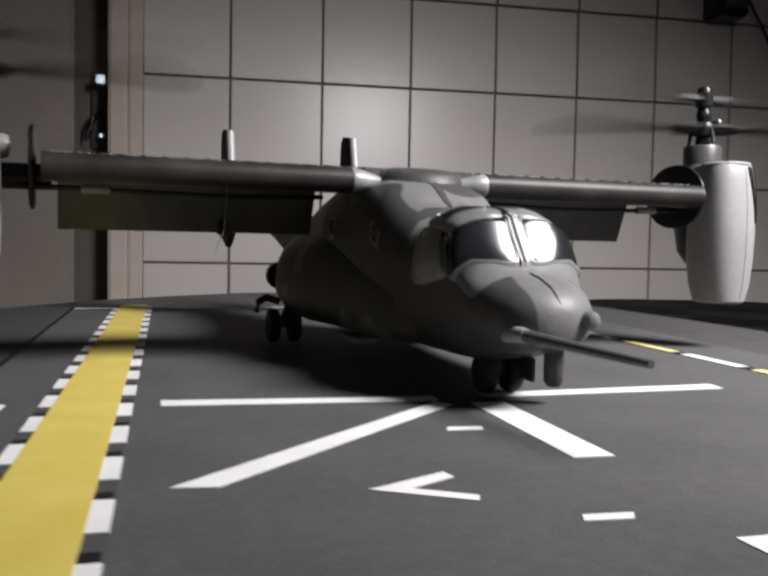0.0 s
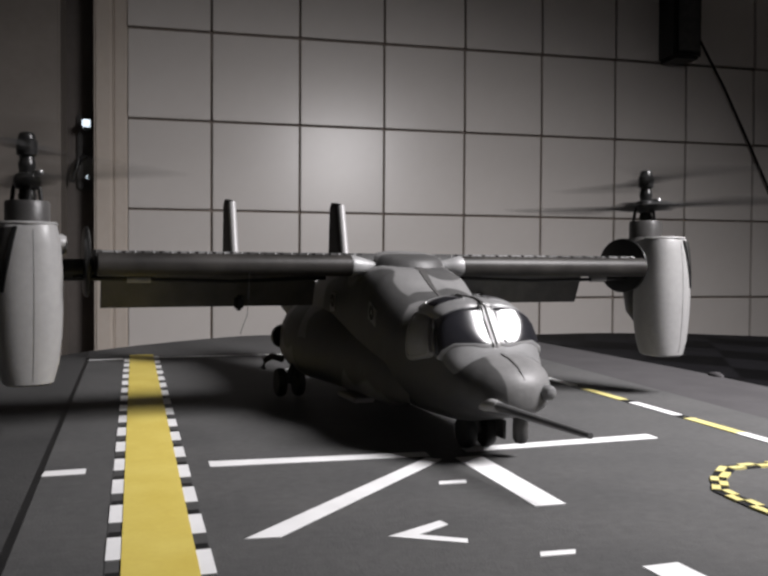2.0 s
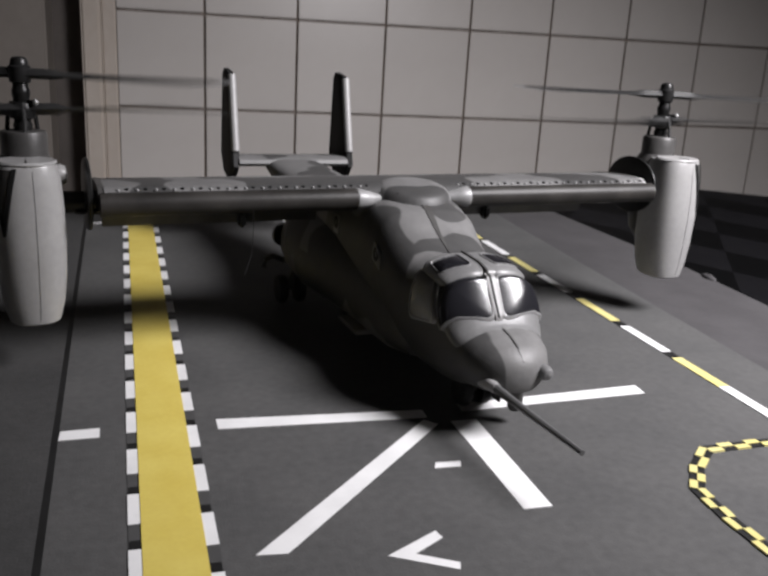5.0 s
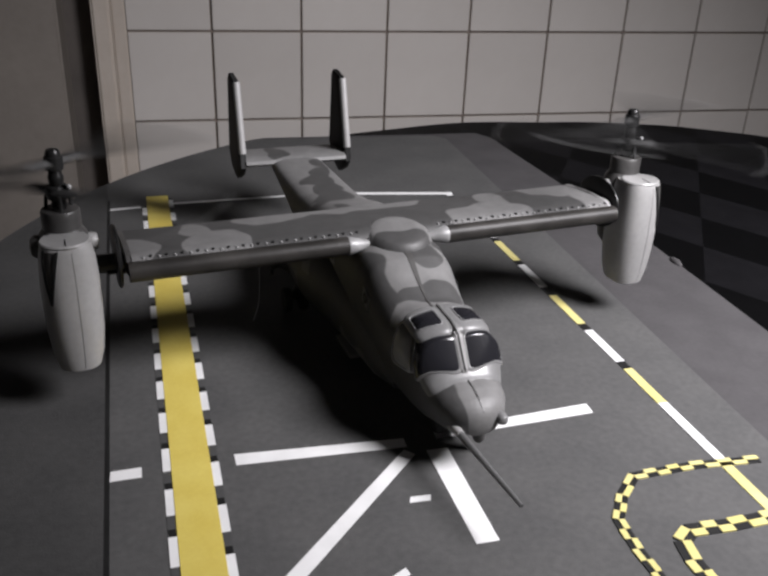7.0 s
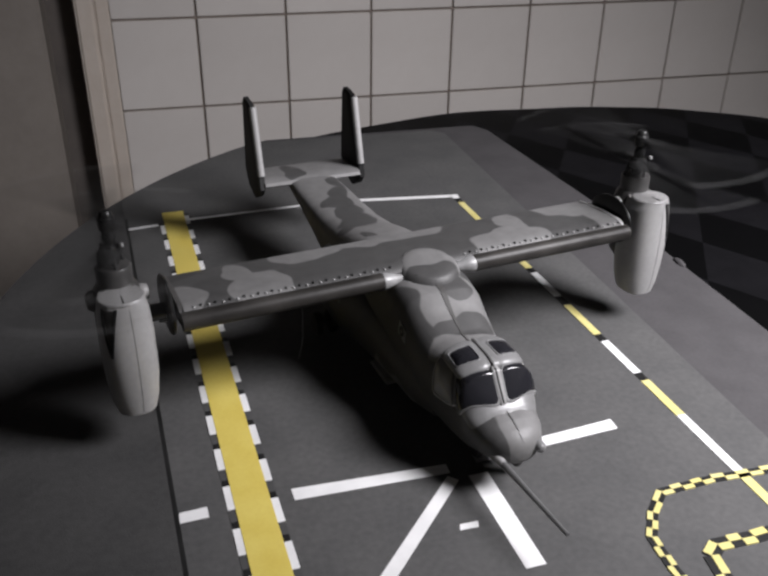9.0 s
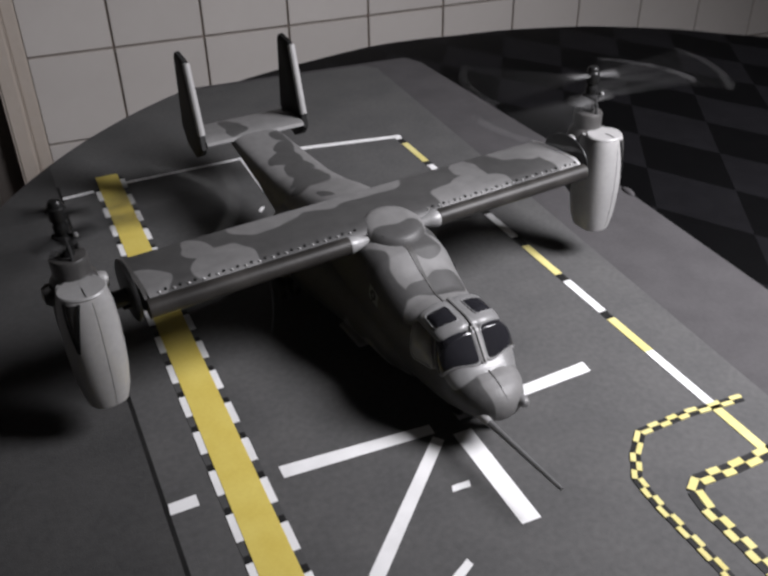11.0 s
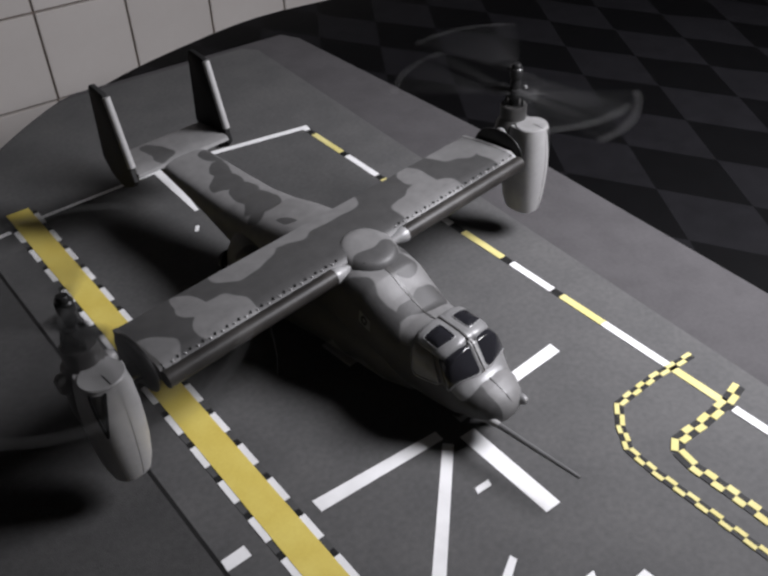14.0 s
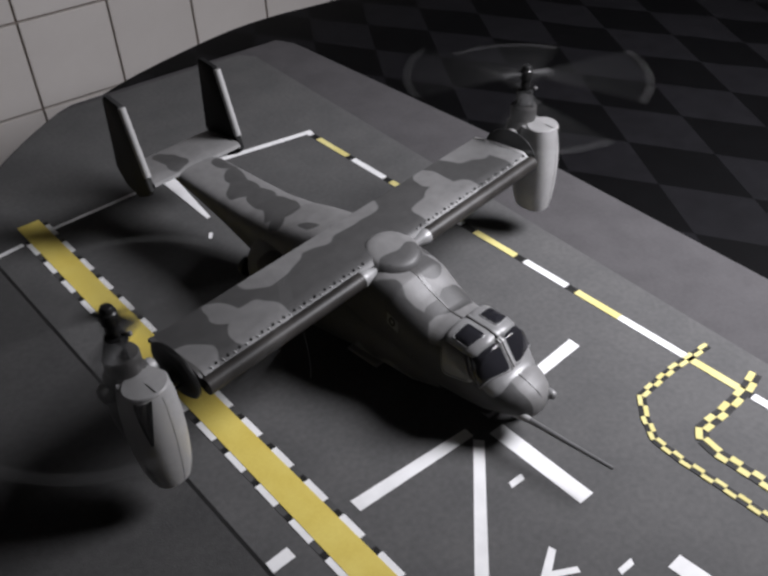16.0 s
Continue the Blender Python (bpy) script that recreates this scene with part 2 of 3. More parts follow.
# ---- mesh helpers ----
def mesh_of(name, bm, mat, smooth=True):
    me = bpy.data.meshes.new(name)
    bmesh.ops.recalc_face_normals(bm, faces=bm.faces)
    if smooth:
        for f in bm.faces:
            f.smooth = True
        for e in bm.edges:
            if len(e.link_faces) == 2 and e.calc_face_angle(0) > 0.6:
                e.smooth = False
    bm.to_mesh(me)
    bm.free()
    me.materials.append(mat)
    return me


def part(name, bm, mat, parent=None, label="", m=None, smooth=True):
    ob = new(name, mesh_of(name, bm, mat, smooth))
    if parent:
        ob.parent = parent
    if m is not None:
        ob.matrix_local = m
    if label:
        tagged(ob, label)
    return ob


def thing(name, label, category, m=None, group="", kind=""):
    ob = new(name)
    ob.empty_display_size = 0.02
    if m is not None:
        ob.matrix_world = m
    return tagged(ob, label, category, group, kind)


def bev(bm, w, seg=2, angle=0.5):
    es = [e for e in bm.edges if len(e.link_faces) == 2 and e.calc_face_angle(0) > angle]
    if w and es:
        bmesh.ops.bevel(bm, geom=es, offset=w, segments=seg, affect="EDGES", clamp_overlap=True)
    return bm


def box(a, b, w=0.0, seg=2, bm=None):
    bm = bm or bmesh.new()
    a, b = Vector(a), Vector(b)
    m = Matrix.Translation((a + b) / 2) @ Matrix.Diagonal((*[abs(q) for q in (b - a)], 1))
    bmesh.ops.create_cube(bm, size=1, matrix=m)
    return bev(bm, w, seg)


def loft(rings, caps=True, bm=None):
    """A skin over rings of equal numbers of points."""
    bm = bm or bmesh.new()
    vs = [[bm.verts.new(p) for p in r] for r in rings]
    n = len(vs[0])
    for r0, r1 in zip(vs, vs[1:]):
        for i in range(n):
            bm.faces.new((r0[i], r0[(i + 1) % n], r1[(i + 1) % n], r1[i]))
    if caps:
        bm.faces.new(list(reversed(vs[0])))
        bm.faces.new(vs[-1])
    return bm


def turned(profile, n=28, axis="z", centre=(0, 0, 0), sx=1.0, sy=1.0):
    """A turned body: profile of (radius, height)."""
    rings = []
    for r, h in profile:
        ring = []
        for i in range(n):
            a = 2 * math.pi * i / n
            u, v = r * math.cos(a) * sx, r * math.sin(a) * sy
            p = {"z": (u, v, h), "x": (h, u, v), "y": (v, h, u)}[axis]
            ring.append(Vector(p) + Vector(centre))
        rings.append(ring)
    return loft(rings)


def tube(points, r, n=10, r2=None):
    """A round bar along points, tapering from r to r2."""
    pts = [Vector(p) for p in points]
    rings = []
    for i, p in enumerate(pts):
        d = (pts[min(i + 1, len(pts) - 1)] - pts[max(i - 1, 0)]).normalized()
        s = d.orthogonal().normalized() if abs(d.z) > 0.9 else d.cross(Vector((0, 0, 1))).normalized()
        t = d.cross(s)
        k = i / max(1, len(pts) - 1)
        rr = r + (r2 - r) * k if r2 is not None else r
        rings.append([p + rr * (math.cos(a) * s + math.sin(a) * t) for a in [2 * math.pi * j / n for j in range(n)]])
    return loft(rings)


def slab(poly, z0, z1, w=0.0):
    """A flat plate with the outline poly."""
    bm = bmesh.new()
    lo = [bm.verts.new((x, y, z0)) for x, y in poly]
    hi = [bm.verts.new((x, y, z1)) for x, y in poly]
    bm.faces.new(list(reversed(lo)))
    bm.faces.new(hi)
    for i in range(len(poly)):
        j = (i + 1) % len(poly)
        bm.faces.new((lo[i], lo[j], hi[j], hi[i]))
    return bev(bm, w, 1)


# ---- room ----
WALL_Y, PITCH, CX, CZ = 1.511, 0.1585, 0.0355, 0.169
FLOOR_Z, CEIL_Z = -0.76, 1.55
XL, XR, YB = -1.1, 1.75, -1.0


def setting(name, bm, mat, label, smooth=False):
    return tagged(part(name, bm, mat, None, "", None, smooth), label, name.split("_")[0], "", "structure")


setting("floor", box((XL, YB, FLOOR_Z - 0.1), (XR, WALL_Y + 0.2, FLOOR_Z)), M_DARKWOOD, "dark floor of the room under the table")
# ceiling and three walls out of view, added to close the room and bounce light
setting("ceiling", box((XL, YB, CEIL_Z), (XR, WALL_Y + 0.2, CEIL_Z + 0.1)), M_ROOM_FILL, "unseen plain ceiling, added pale to bounce lamp light")
setting("wall_south", box((XL, YB - 0.1, FLOOR_Z), (XR, YB, CEIL_Z)), M_ROOM_FILL, "unseen plain wall behind the table, added pale to bounce lamp light")
setting("wall_east", box((XR, YB, FLOOR_Z), (XR + 0.1, WALL_Y + 0.2, CEIL_Z)), M_ROOM_FILL, "unseen plain wall beside the table, added pale to bounce lamp light")
setting("wall_west", box((XL - 0.1, YB, FLOOR_Z), (XL, WALL_Y + 0.2, CEIL_Z)), M_ROOM_FILL, "unseen plain wall at the room's side, added pale to bounce lamp light")
wall_north = setting("wall_north", box((-0.108, WALL_Y + 0.004, FLOOR_Z), (XR, WALL_Y + 0.12, CEIL_Z)), M_GROUT, "wall of square cream tiles with brown joints")
setting("wall_recess", box((-0.23, WALL_Y + 0.06, FLOOR_Z), (-0.108, WALL_Y + 0.12, CEIL_Z)), M_RECESS_SHADE, "recess between door frame and wall, coloured dark for its shade")
setting("wall_panel", box((XL, WALL_Y - 0.02, FLOOR_Z), (-0.217, WALL_Y + 0.12, CEIL_Z), 0.004), M_PLASTER, "beige painted wall beside the dark recess")
trim = setting("trim", box((-0.164, WALL_Y - 0.012, FLOOR_Z), (-0.133, WALL_Y + 0.05, CEIL_Z), 0.004), M_TRIM, "cream painted upright door frame beside the tiles")
part("bead", box((-0.1325, WALL_Y - 0.003, FLOOR_Z), (-0.1085, WALL_Y + 0.05, CEIL_Z), 0.003), M_TRIM, trim)

# ---- round table with its cloth ----
TX, TY, TR, CLOTH_Z = 0.359, 0.381, 0.545, -0.0095
table = thing("round_table", "round table with a turned dark wooden leg", "table", pose(TX, TY, FLOOR_Z))
HT = CLOTH_Z - 0.003 - FLOOR_Z
part("tabletop", turned([(TR - 0.012, HT - 0.03), (TR - 0.004, HT - 0.026), (TR - 0.003, HT - 0.006), (TR - 0.008, HT)], 96), M_DARKWOOD, table)
part("leg", turned([(0.06, 0.03), (0.045, 0.1), (0.04, 0.35), (0.055, 0.55), (0.09, HT - 0.03)], 28), M_DARKWOOD, table)
part("base_plate", turned([(0.28, 0.0), (0.28, 0.012), (0.2, 0.026), (0.06, 0.03)], 48), M_DARKWOOD, table)

bm = bmesh.new()
rings = []
for r, z in [(0.02, 0), (0.2, 0), (0.4, 0), (TR - 0.006, 0.0), (TR - 0.001, -0.0015), (TR + 0.002, -0.006), (TR + 0.004, -0.03), (TR + 0.008, -0.09), (TR + 0.012, -0.14)]:
    ring = []
    for i in range(160):
        a = 2 * math.pi * i / 160
        sway = 0.010 * (math.sin(a * 17) + 0.6 * math.sin(a * 29 + 1)) * max(0.0, -z - 0.02) / 0.12
        lift = 0.0030 * noise.noise(Vector((6 * math.cos(a), 6 * math.sin(a), 4))) if 0.3 < r < TR + 0.001 else 0.0
        ring.append((TX + (r + sway) * math.cos(a), TY + (r + sway) * math.sin(a), CLOTH_Z + z + lift))
    rings.append(ring)
loft(rings, False, bm)
bm.faces.new([v for v in list(bm.verts)[:160]])
tagged(part("tablecloth", bm, M_CLOTH), "dark chequered black and grey vinyl tablecloth on the round table", "tablecloth")


# ---- deck sheet ----
def clipped(x0, x1, y0, y1, r, n=220):
    """The rectangle as far as it lies on the round table."""
    inside = []
    for i in range(n):
        a = 2 * math.pi * i / n
        d = Vector((math.cos(a), math.sin(a)))
        c = Vector(((x0 + x1) / 2, (y0 + y1) / 2))
        k = min((((x1 if d.x > 0 else x0) - c.x) / d.x) if abs(d.x) > 1e-6 else 9, (((y1 if d.y > 0 else y0) - c.y) / d.y) if abs(d.y) > 1e-6 else 9)
        o = c - Vector((TX, TY))
        b = o.dot(d)
        k = min(k, -b + math.sqrt(max(0.0, b * b - o.dot(o) + r * r)))
        inside.append(c + k * d)
    return [(p.x, p.y) for p in inside]


edge_poly = [(x - max(0.0, y - 0.5) * 0.075 if x > 0.3 else x, y) for x, y in clipped(-0.24, 0.338, -0.3, 0.838, TR + 0.001)]
deck = thing("flight_deck", "dark grey printed ship deck sheet lying on the chequered table", "deck sheet")
part("card", slab(edge_poly, CLOTH_Z + 0.003, -0.0006, 0.0003), M_EDGE, deck, "grey card base with a bare border", None, False)
part("print", slab(clipped(-0.24, 0.2625, -0.3, 0.83, TR - 0.0015), -0.0006, 0.0, 0.0), M_DECK, deck, "dark grey printed deck surface", None, False)
left_of_seam = [p for p in clipped(-0.24, 0.2625, -0.3, 0.83, TR - 0.002, 1500) if p[0] < -0.0815 + (0.650 - p[1]) * 0.0655]
# thin overlay that paints the dimmer light left of the seam
part("side_dimming", slab(left_of_seam, -0.0004, 0.0001, 0.0), M_SIDE_DIM, deck, "deck beyond the black seam, darkened for the weaker lamp light", None, False)
fold = turned([(0.0004, -0.007), (0.0022, -0.005), (0.0032, 0.0), (0.0024, 0.006), (0.0004, 0.009)], 14, "y", (0.3375, 0.462, -0.0008))
part("paper_fold", fold, M_EDGE, deck, "small curled fold at the card's edge")
ZM = 0.0002


def mark(name, poly, mat, lift=0):
    return part(name, slab(poly, -0.0003, ZM * (1 + lift)), mat, deck, "", None, False)


def strip(p, q, w, s=0.0):
    """The four corners of a straight stripe from p to q, shifted s to its left."""
    p, q = Vector(p), Vector(q)
    d = (q - p).normalized()
    nrm = Vector((-d.y, d.x))
    p, q = p + nrm * s, q + nrm * s
    return [tuple(v) for v in (p + nrm * w / 2, p - nrm * w / 2, q - nrm * w / 2, q + nrm * w / 2)]


mark("seam", strip((-0.0815, 0.650), (-0.0350, -0.06), 0.0022), M_INK)
# broad yellow line with staggered white ticks
Y0, Y1 = Vector((-0.0425, 0.656)), Vector((0.0023, -0.10))
yd = (Y1 - Y0).normalized()
mark("tick_ground", strip(Y0, Y1, 0.0252), M_SHADE)
mark("yellow_line", strip(Y0, Y1, 0.0178), M_YELLOW, 2)
for side, first in ((1, 0.0115), (-1, 0.027)):
    for i in range(24):
        s = first + i * 0.0309
        if s + 0.018 < (Y1 - Y0).length:
            p = Y0 + yd * s
            mark("tick", strip(p, p + yd * 0.0175, 0.0039, side * 0.0107), M_WHITE, 1)
            mark("tick_end", strip(p - yd * 0.0046, p, 0.0034, side * 0.0105), M_INK, 1)
# back line and centre line
for p, q, w in (((-0.080, 0.627), (-0.055, 0.631), 0.0042), ((-0.029, 0.637), (0.10, 0.648), 0.0036), ((0.10, 0.648), (0.2145, 0.635), 0.0058)):
    mark("white_line", strip(p, q, w), M_WHITE)
mark("white_wedge", [(0.0680, 0.644), (0.0712, 0.571), (0.0745, 0.571), (0.0800, 0.644)], M_WHITE, 1)
mark("small_dash", strip((0.0600, 0.5445), (0.0640, 0.5510), 0.0028), M_WHITE, 1)
# dashed edge line of white and yellow on black
E0, E1 = Vector((0.2110, 0.630)), Vector((0.2355, 0.10))
mark("edge_ground", strip(E0, E1, 0.0056), M_INK)
for a, b, w in ((0.638, 0.629, 1), (0.619, 0.577, 0), (0.569, 0.527, 1), (0.519, 0.481, 0), (0.473, 0.434, 1), (0.4205, 0.379, 0), (0.370, 0.331, 1), (0.3225, 0.286, 0), (0.286, 0.233, 1), (0.233, 0.194, 0), (0.189, 0.145, 1), (0.136, 0.105, 0)):
    f = lambda y: E0.lerp(E1, (E0.y - y) / (E0.y - E1.y))
    mark("dash", strip(f(a), f(b), 0.0056), M_WHITE if w else M_PALE, 1)


def hazard(points, width, step):
    """A black band with two staggered rows of yellow blocks along points."""
    pts = [Vector(p) for p in points]
    k, carry, lane = 0, 0.0, 0
    for p, q in zip(pts, pts[1:]):
        mark("hazard_ground", strip(p, q + (q - p).normalized() * 0.0008, width), M_INK, 1 + 0.2 * (k % 3))
        n = max(1, round((q - p).length / step))
        for i in range(n):
            a, b = p.lerp(q, i / n), p.lerp(q, (i + 1) / n)
            mark("hazard_block", strip(a, b, width * 0.52, (1 if lane % 2 else -1) * width * 0.25), M_PALE, 3)
            lane += 1
        k += 1


hazard([(0.248, 0.2325), (0.212, 0.2335), (0.181, 0.231), (0.169, 0.219), (0.1595, 0.204), (0.159, 0.186), (0.161, 0.159), (0.163, 0.124), (0.166, 0.06)], 0.0052, 0.0068)
hazard([(0.249, 0.1985), (0.232, 0.1945), (0.207, 0.1925), (0.187, 0.1925), (0.180, 0.187), (0.1785, 0.176), (0.180, 0.156), (0.181, 0.137), (0.184, 0.06)], 0.0076, 0.0075)
# star under the nose and small signs
for poly in ([(0.0, 0.2795), (0.0005, 0.271), (0.082, 0.2715), (0.082, 0.2785)],
             [(0.0072, 0.189), (0.0164, 0.1885), (0.0845, 0.2650), (0.0800, 0.2695)],
             [(0.1044, 0.2016), (0.0942, 0.2012), (0.0905, 0.2670), (0.1012, 0.2675)],
             [(0.1855, 0.2925), (0.1855, 0.284), (0.098, 0.2755), (0.098, 0.2825)]):
    mark("star_arm", poly, M_WHITE)
mark("arrow_sign", [(0.0445, 0.183), (0.062, 0.1935), (0.0632, 0.1897), (0.0528, 0.1828), (0.0645, 0.1768), (0.0635, 0.1735)], M_WHITE)
mark("small_dash", [(0.0732, 0.2312), (0.0828, 0.2312), (0.0838, 0.2350), (0.0745, 0.2350)], M_WHITE)
mark("small_dash", [(0.0778, 0.1600), (0.0872, 0.1600), (0.0888, 0.1632), (0.0790, 0.1632)], M_WHITE)
mark("white_line", [(0.099, 0.1485), (0.109, 0.1492), (0.1155, 0.10), (0.104, 0.10)], M_WHITE)
mark("small_dash", [(-0.0555, 0.2685), (-0.0415, 0.2695), (-0.0420, 0.2770), (-0.0555, 0.2758)], M_WHITE)

# ---- model aircraft ----
HEADING, WING_TURN = 8.0, 1.7
craft = thing("model_aircraft", "grey camouflaged tiltrotor scale model standing on the printed deck", "model aircraft", pose(0.094, 0.3676, 0.0004, 0, 0, HEADING))
TURN_M = pose(0, 0, 0, 0, 0, WING_TURN)
# stations of the fuselage: back, half width, underside, top, squareness
STATIONS = [(-0.1208, 0.0036, 0.0208, 0.0278, 2.0), (-0.1194, 0.0084, 0.0184, 0.0312, 2.1), (-0.1150, 0.0138, 0.0168, 0.0347, 2.25), (-0.1085, 0.0174, 0.0152, 0.0374, 2.35),
            (-0.1005, 0.0193, 0.0142, 0.0392, 2.6), (-0.0957, 0.0206, 0.0127, 0.0463, 2.8), (-0.0910, 0.0213, 0.0113, 0.0533, 2.8), (-0.0815, 0.0222, 0.0102, 0.0554, 2.6),
            (-0.0680, 0.0232, 0.0100, 0.0560, 2.6), (-0.0540, 0.0243, 0.0100, 0.0562, 2.7), (-0.0400, 0.0253, 0.0100, 0.0625, 3.1), (-0.0280, 0.0260, 0.0100, 0.0696, 3.5), (-0.0150, 0.0265, 0.0100, 0.0728, 3.7),
            (0.0100, 0.0270, 0.0100, 0.0750, 3.4), (0.0400, 0.0270, 0.0100, 0.0735, 3.4), (0.0650, 0.0265, 0.0115, 0.0685, 3.4), (0.0850, 0.0250, 0.0170, 0.0635, 3.4),
            (0.1100, 0.0225, 0.0270, 0.0605, 3.4), (0.1400, 0.0208, 0.0380, 0.0600, 3.6), (0.1700, 0.0195, 0.0465, 0.0605, 3.6), (0.2000, 0.0175, 0.0520, 0.0615, 3.4), (0.2180, 0.0130, 0.0545, 0.0605, 3.0), (0.2240, 0.0060, 0.0565, 0.0590, 2.4)]


def station(y):
    for s, t in zip(STATIONS, STATIONS[1:]):
        if s[0] <= y <= t[0]:
            k = (y - s[0]) / (t[0] - s[0])
            return [a + (b - a) * k for a, b in zip(s, t)]
    return list(STATIONS[-1] if y > 0 else STATIONS[0])


def skin(y, deg, out=0.0):
    """The point of the fuselage at station y, deg from the top towards +x."""
    _, hw, lo, hi, e = station(y)
    a = radians(deg)
    s, c = math.sin(a), math.cos(a)
    e = e if c > 0 else max(e, 2.4 if y < -0.095 else 3.0)
    x = math.copysign(abs(s) ** (2 / e), s) * (hw + out)
    z = math.copysign(abs(c) ** (2 / e), c) * ((hi - lo) / 2 + out) + (hi + lo) / 2
    bend = -0.003 * min(1.0, max(0.0, (y - 0.07) / 0.12))
    return Vector((x + bend, y, z))


def patch(corners, out, inner=-0.0008, n=8):
    """A piece that follows the fuselage, over the four corners (station, degrees)."""
    (y0, a0), (y1, a1), (y2, a2), (y3, a3) = corners
    bm, grid = bmesh.new(), []
    for o in (out, inner):
        rows = []
        for i in range(n + 1):
            u = i / n
            row = []
            for j in range(n + 1):
                v = j / n
                y = (y0 * (1 - u) + y1 * u) * (1 - v) + (y3 * (1 - u) + y2 * u) * v
                a = (a0 * (1 - u) + a1 * u) * (1 - v) + (a3 * (1 - u) + a2 * u) * v
                row.append(bm.verts.new(skin(y, a, o)))
            rows.append(row)
        grid.append(rows)
    for rows in grid:
        for i in range(n):
            for j in range(n):
                bm.faces.new((rows[i][j], rows[i + 1][j], rows[i + 1][j + 1], rows[i][j + 1]))
    t, b = grid
    for i in range(n):
        for p, q in (((i, 0), (i + 1, 0)), ((i, n), (i + 1, n)), ((0, i), (0, i + 1)), ((n, i), (n, i + 1))):
            bm.faces.new((t[p[0]][p[1]], t[q[0]][q[1]], b[q[0]][q[1]], b[p[0]][p[1]]))
    return bm


ys = sorted({s[0] for s in STATIONS} | {STATIONS[0][0] + i * (STATIONS[-1][0] - STATIONS[0][0]) / 90 for i in range(91)})
fuselage = part("fuselage", loft([[skin(y, 360 * i / 56) for i in range(56)] for y in ys]), M_CAMO, craft, "camouflaged fuselage with upswept tail")
for s in (-1, 1):
    prof = []
    for y, g, zc, h in ((-0.064, 0.0215, 0.0180, 0.0040), (-0.045, 0.0268, 0.0200, 0.0090), (-0.025, 0.0285, 0.0220, 0.0110), (0.000, 0.0310, 0.0240, 0.0130), (0.025, 0.0350, 0.0255, 0.0148),
                        (0.050, 0.0390, 0.0255, 0.0152), (0.078, 0.0385, 0.0270, 0.0150), (0.092, 0.0370, 0.0280, 0.0138), (0.0965, 0.0345, 0.0285, 0.0115), (0.0975, 0.0310, 0.0285, 0.0080)):
        ring = []
        for j in range(28):
            a = 2 * math.pi * j / 28
            c, q = math.cos(a), math.sin(a)
            ring.append((s * (0.018 + (g - 0.018) * math.copysign(abs(c) ** (0.95 if q > 0 else 0.7), c)), y, zc + h * (1.75 * q if q > 0 else -abs(q) ** 0.7)))
        prof.append(ring)
    part("sponson", loft(prof), M_CAMO, craft, "rounded camouflaged side sponson")
    part("exhaust_ring", turned([(0.0066, 0.0955), (0.0070, 0.0985), (0.0055, 0.0990), (0.0050, 0.0970)], 24, "y", (s * 0.0335, 0, 0.0300)), M_BLACK, craft)
# canopy: light rims and dark bulging panes with rounded corners
def rounded(corners, rings, n=44, e=7.0):
    """A piece with rounded corners on the fuselage; rings of (scale, height), closed at the first."""
    (y0, a0), (y1, a1), (y2, a2), (y3, a3) = corners
    out = []
    for k, h in rings:
        ring = []
        for i in range(n):
            t = 2 * math.pi * i / n
            c, q = math.cos(t), math.sin(t)
            u = 0.5 + 0.5 * k * math.copysign(abs(c) ** (2 / e), c)
            v = 0.5 + 0.5 * k * math.copysign(abs(q) ** (2 / e), q)
            y = (y0 * (1 - u) + y1 * u) * (1 - v) + (y3 * (1 - u) + y2 * u) * v
            a = (a0 * (1 - u) + a1 * u) * (1 - v) + (a3 * (1 - u) + a2 * u) * v
            ring.append(skin(y, a, h))
        out.append(ring)
    return out


ROLL = -1.0
PANE = [(0.02, 0.0026), (0.25, 0.0026), (0.5, 0.0024), (0.75, 0.0021), (0.92, 0.0018), (1.0, 0.0016), (1.01, -0.0006)]
for s in (-1, 1):
    for nm, c, wd, up, mat in (("windshield", [(-0.1006, 2.6), (-0.0896, 2.6), (-0.0805, 40), (-0.0935, 84)], 1.04, 0.0, M_GLASS),
                               ("roof_window", [(-0.0835, 7), (-0.0700, 6), (-0.0690, 33), (-0.0805, 36)], 1.05, 0.0021, M_GLASS),
                               ("side_window", [(-0.0880, 82), (-0.0770, 41), (-0.0640, 42), (-0.0690, 88)], 1.06, 0.0, M_SIDE_PANE_LIT)):
        pane = [(y, s * a + ROLL) for y, a in c]
        w = part(nm, loft(rounded(pane, [(k, h + up) for k, h in PANE])), mat, craft, "clear side pane, coloured pale for the light it catches" if nm == "side_window" else "dark glossy pane with a thin pale rim")
        part("rim", loft(rounded(pane, [(0.97, -0.0006), (0.98, 0.0018 + up), (1.0, 0.0021 + up), (wd - 0.01, 0.0020 + up), (wd, 0.0016 + up), (wd + 0.01, -0.0004)]), False), M_POD if nm == "side_window" else M_RIM, w)
    lobe = [(-0.0892, -s * 1.0 + ROLL), (-0.0640, -s * 2.0 + ROLL), (-0.0640, s * 42 + ROLL), (-0.0865, s * 47 + ROLL)]
    part("canopy_lobe", loft(rounded(lobe, [(0.02, 0.0038), (0.3, 0.0038), (0.6, 0.0038), (0.82, 0.0036), (0.92, 0.0032), (0.98, 0.0025), (1.01, 0.0016), (1.015, -0.001)], 56, 5.0)), M_CANOPY, craft, "pale bulging canopy roof lobe over the windshield")
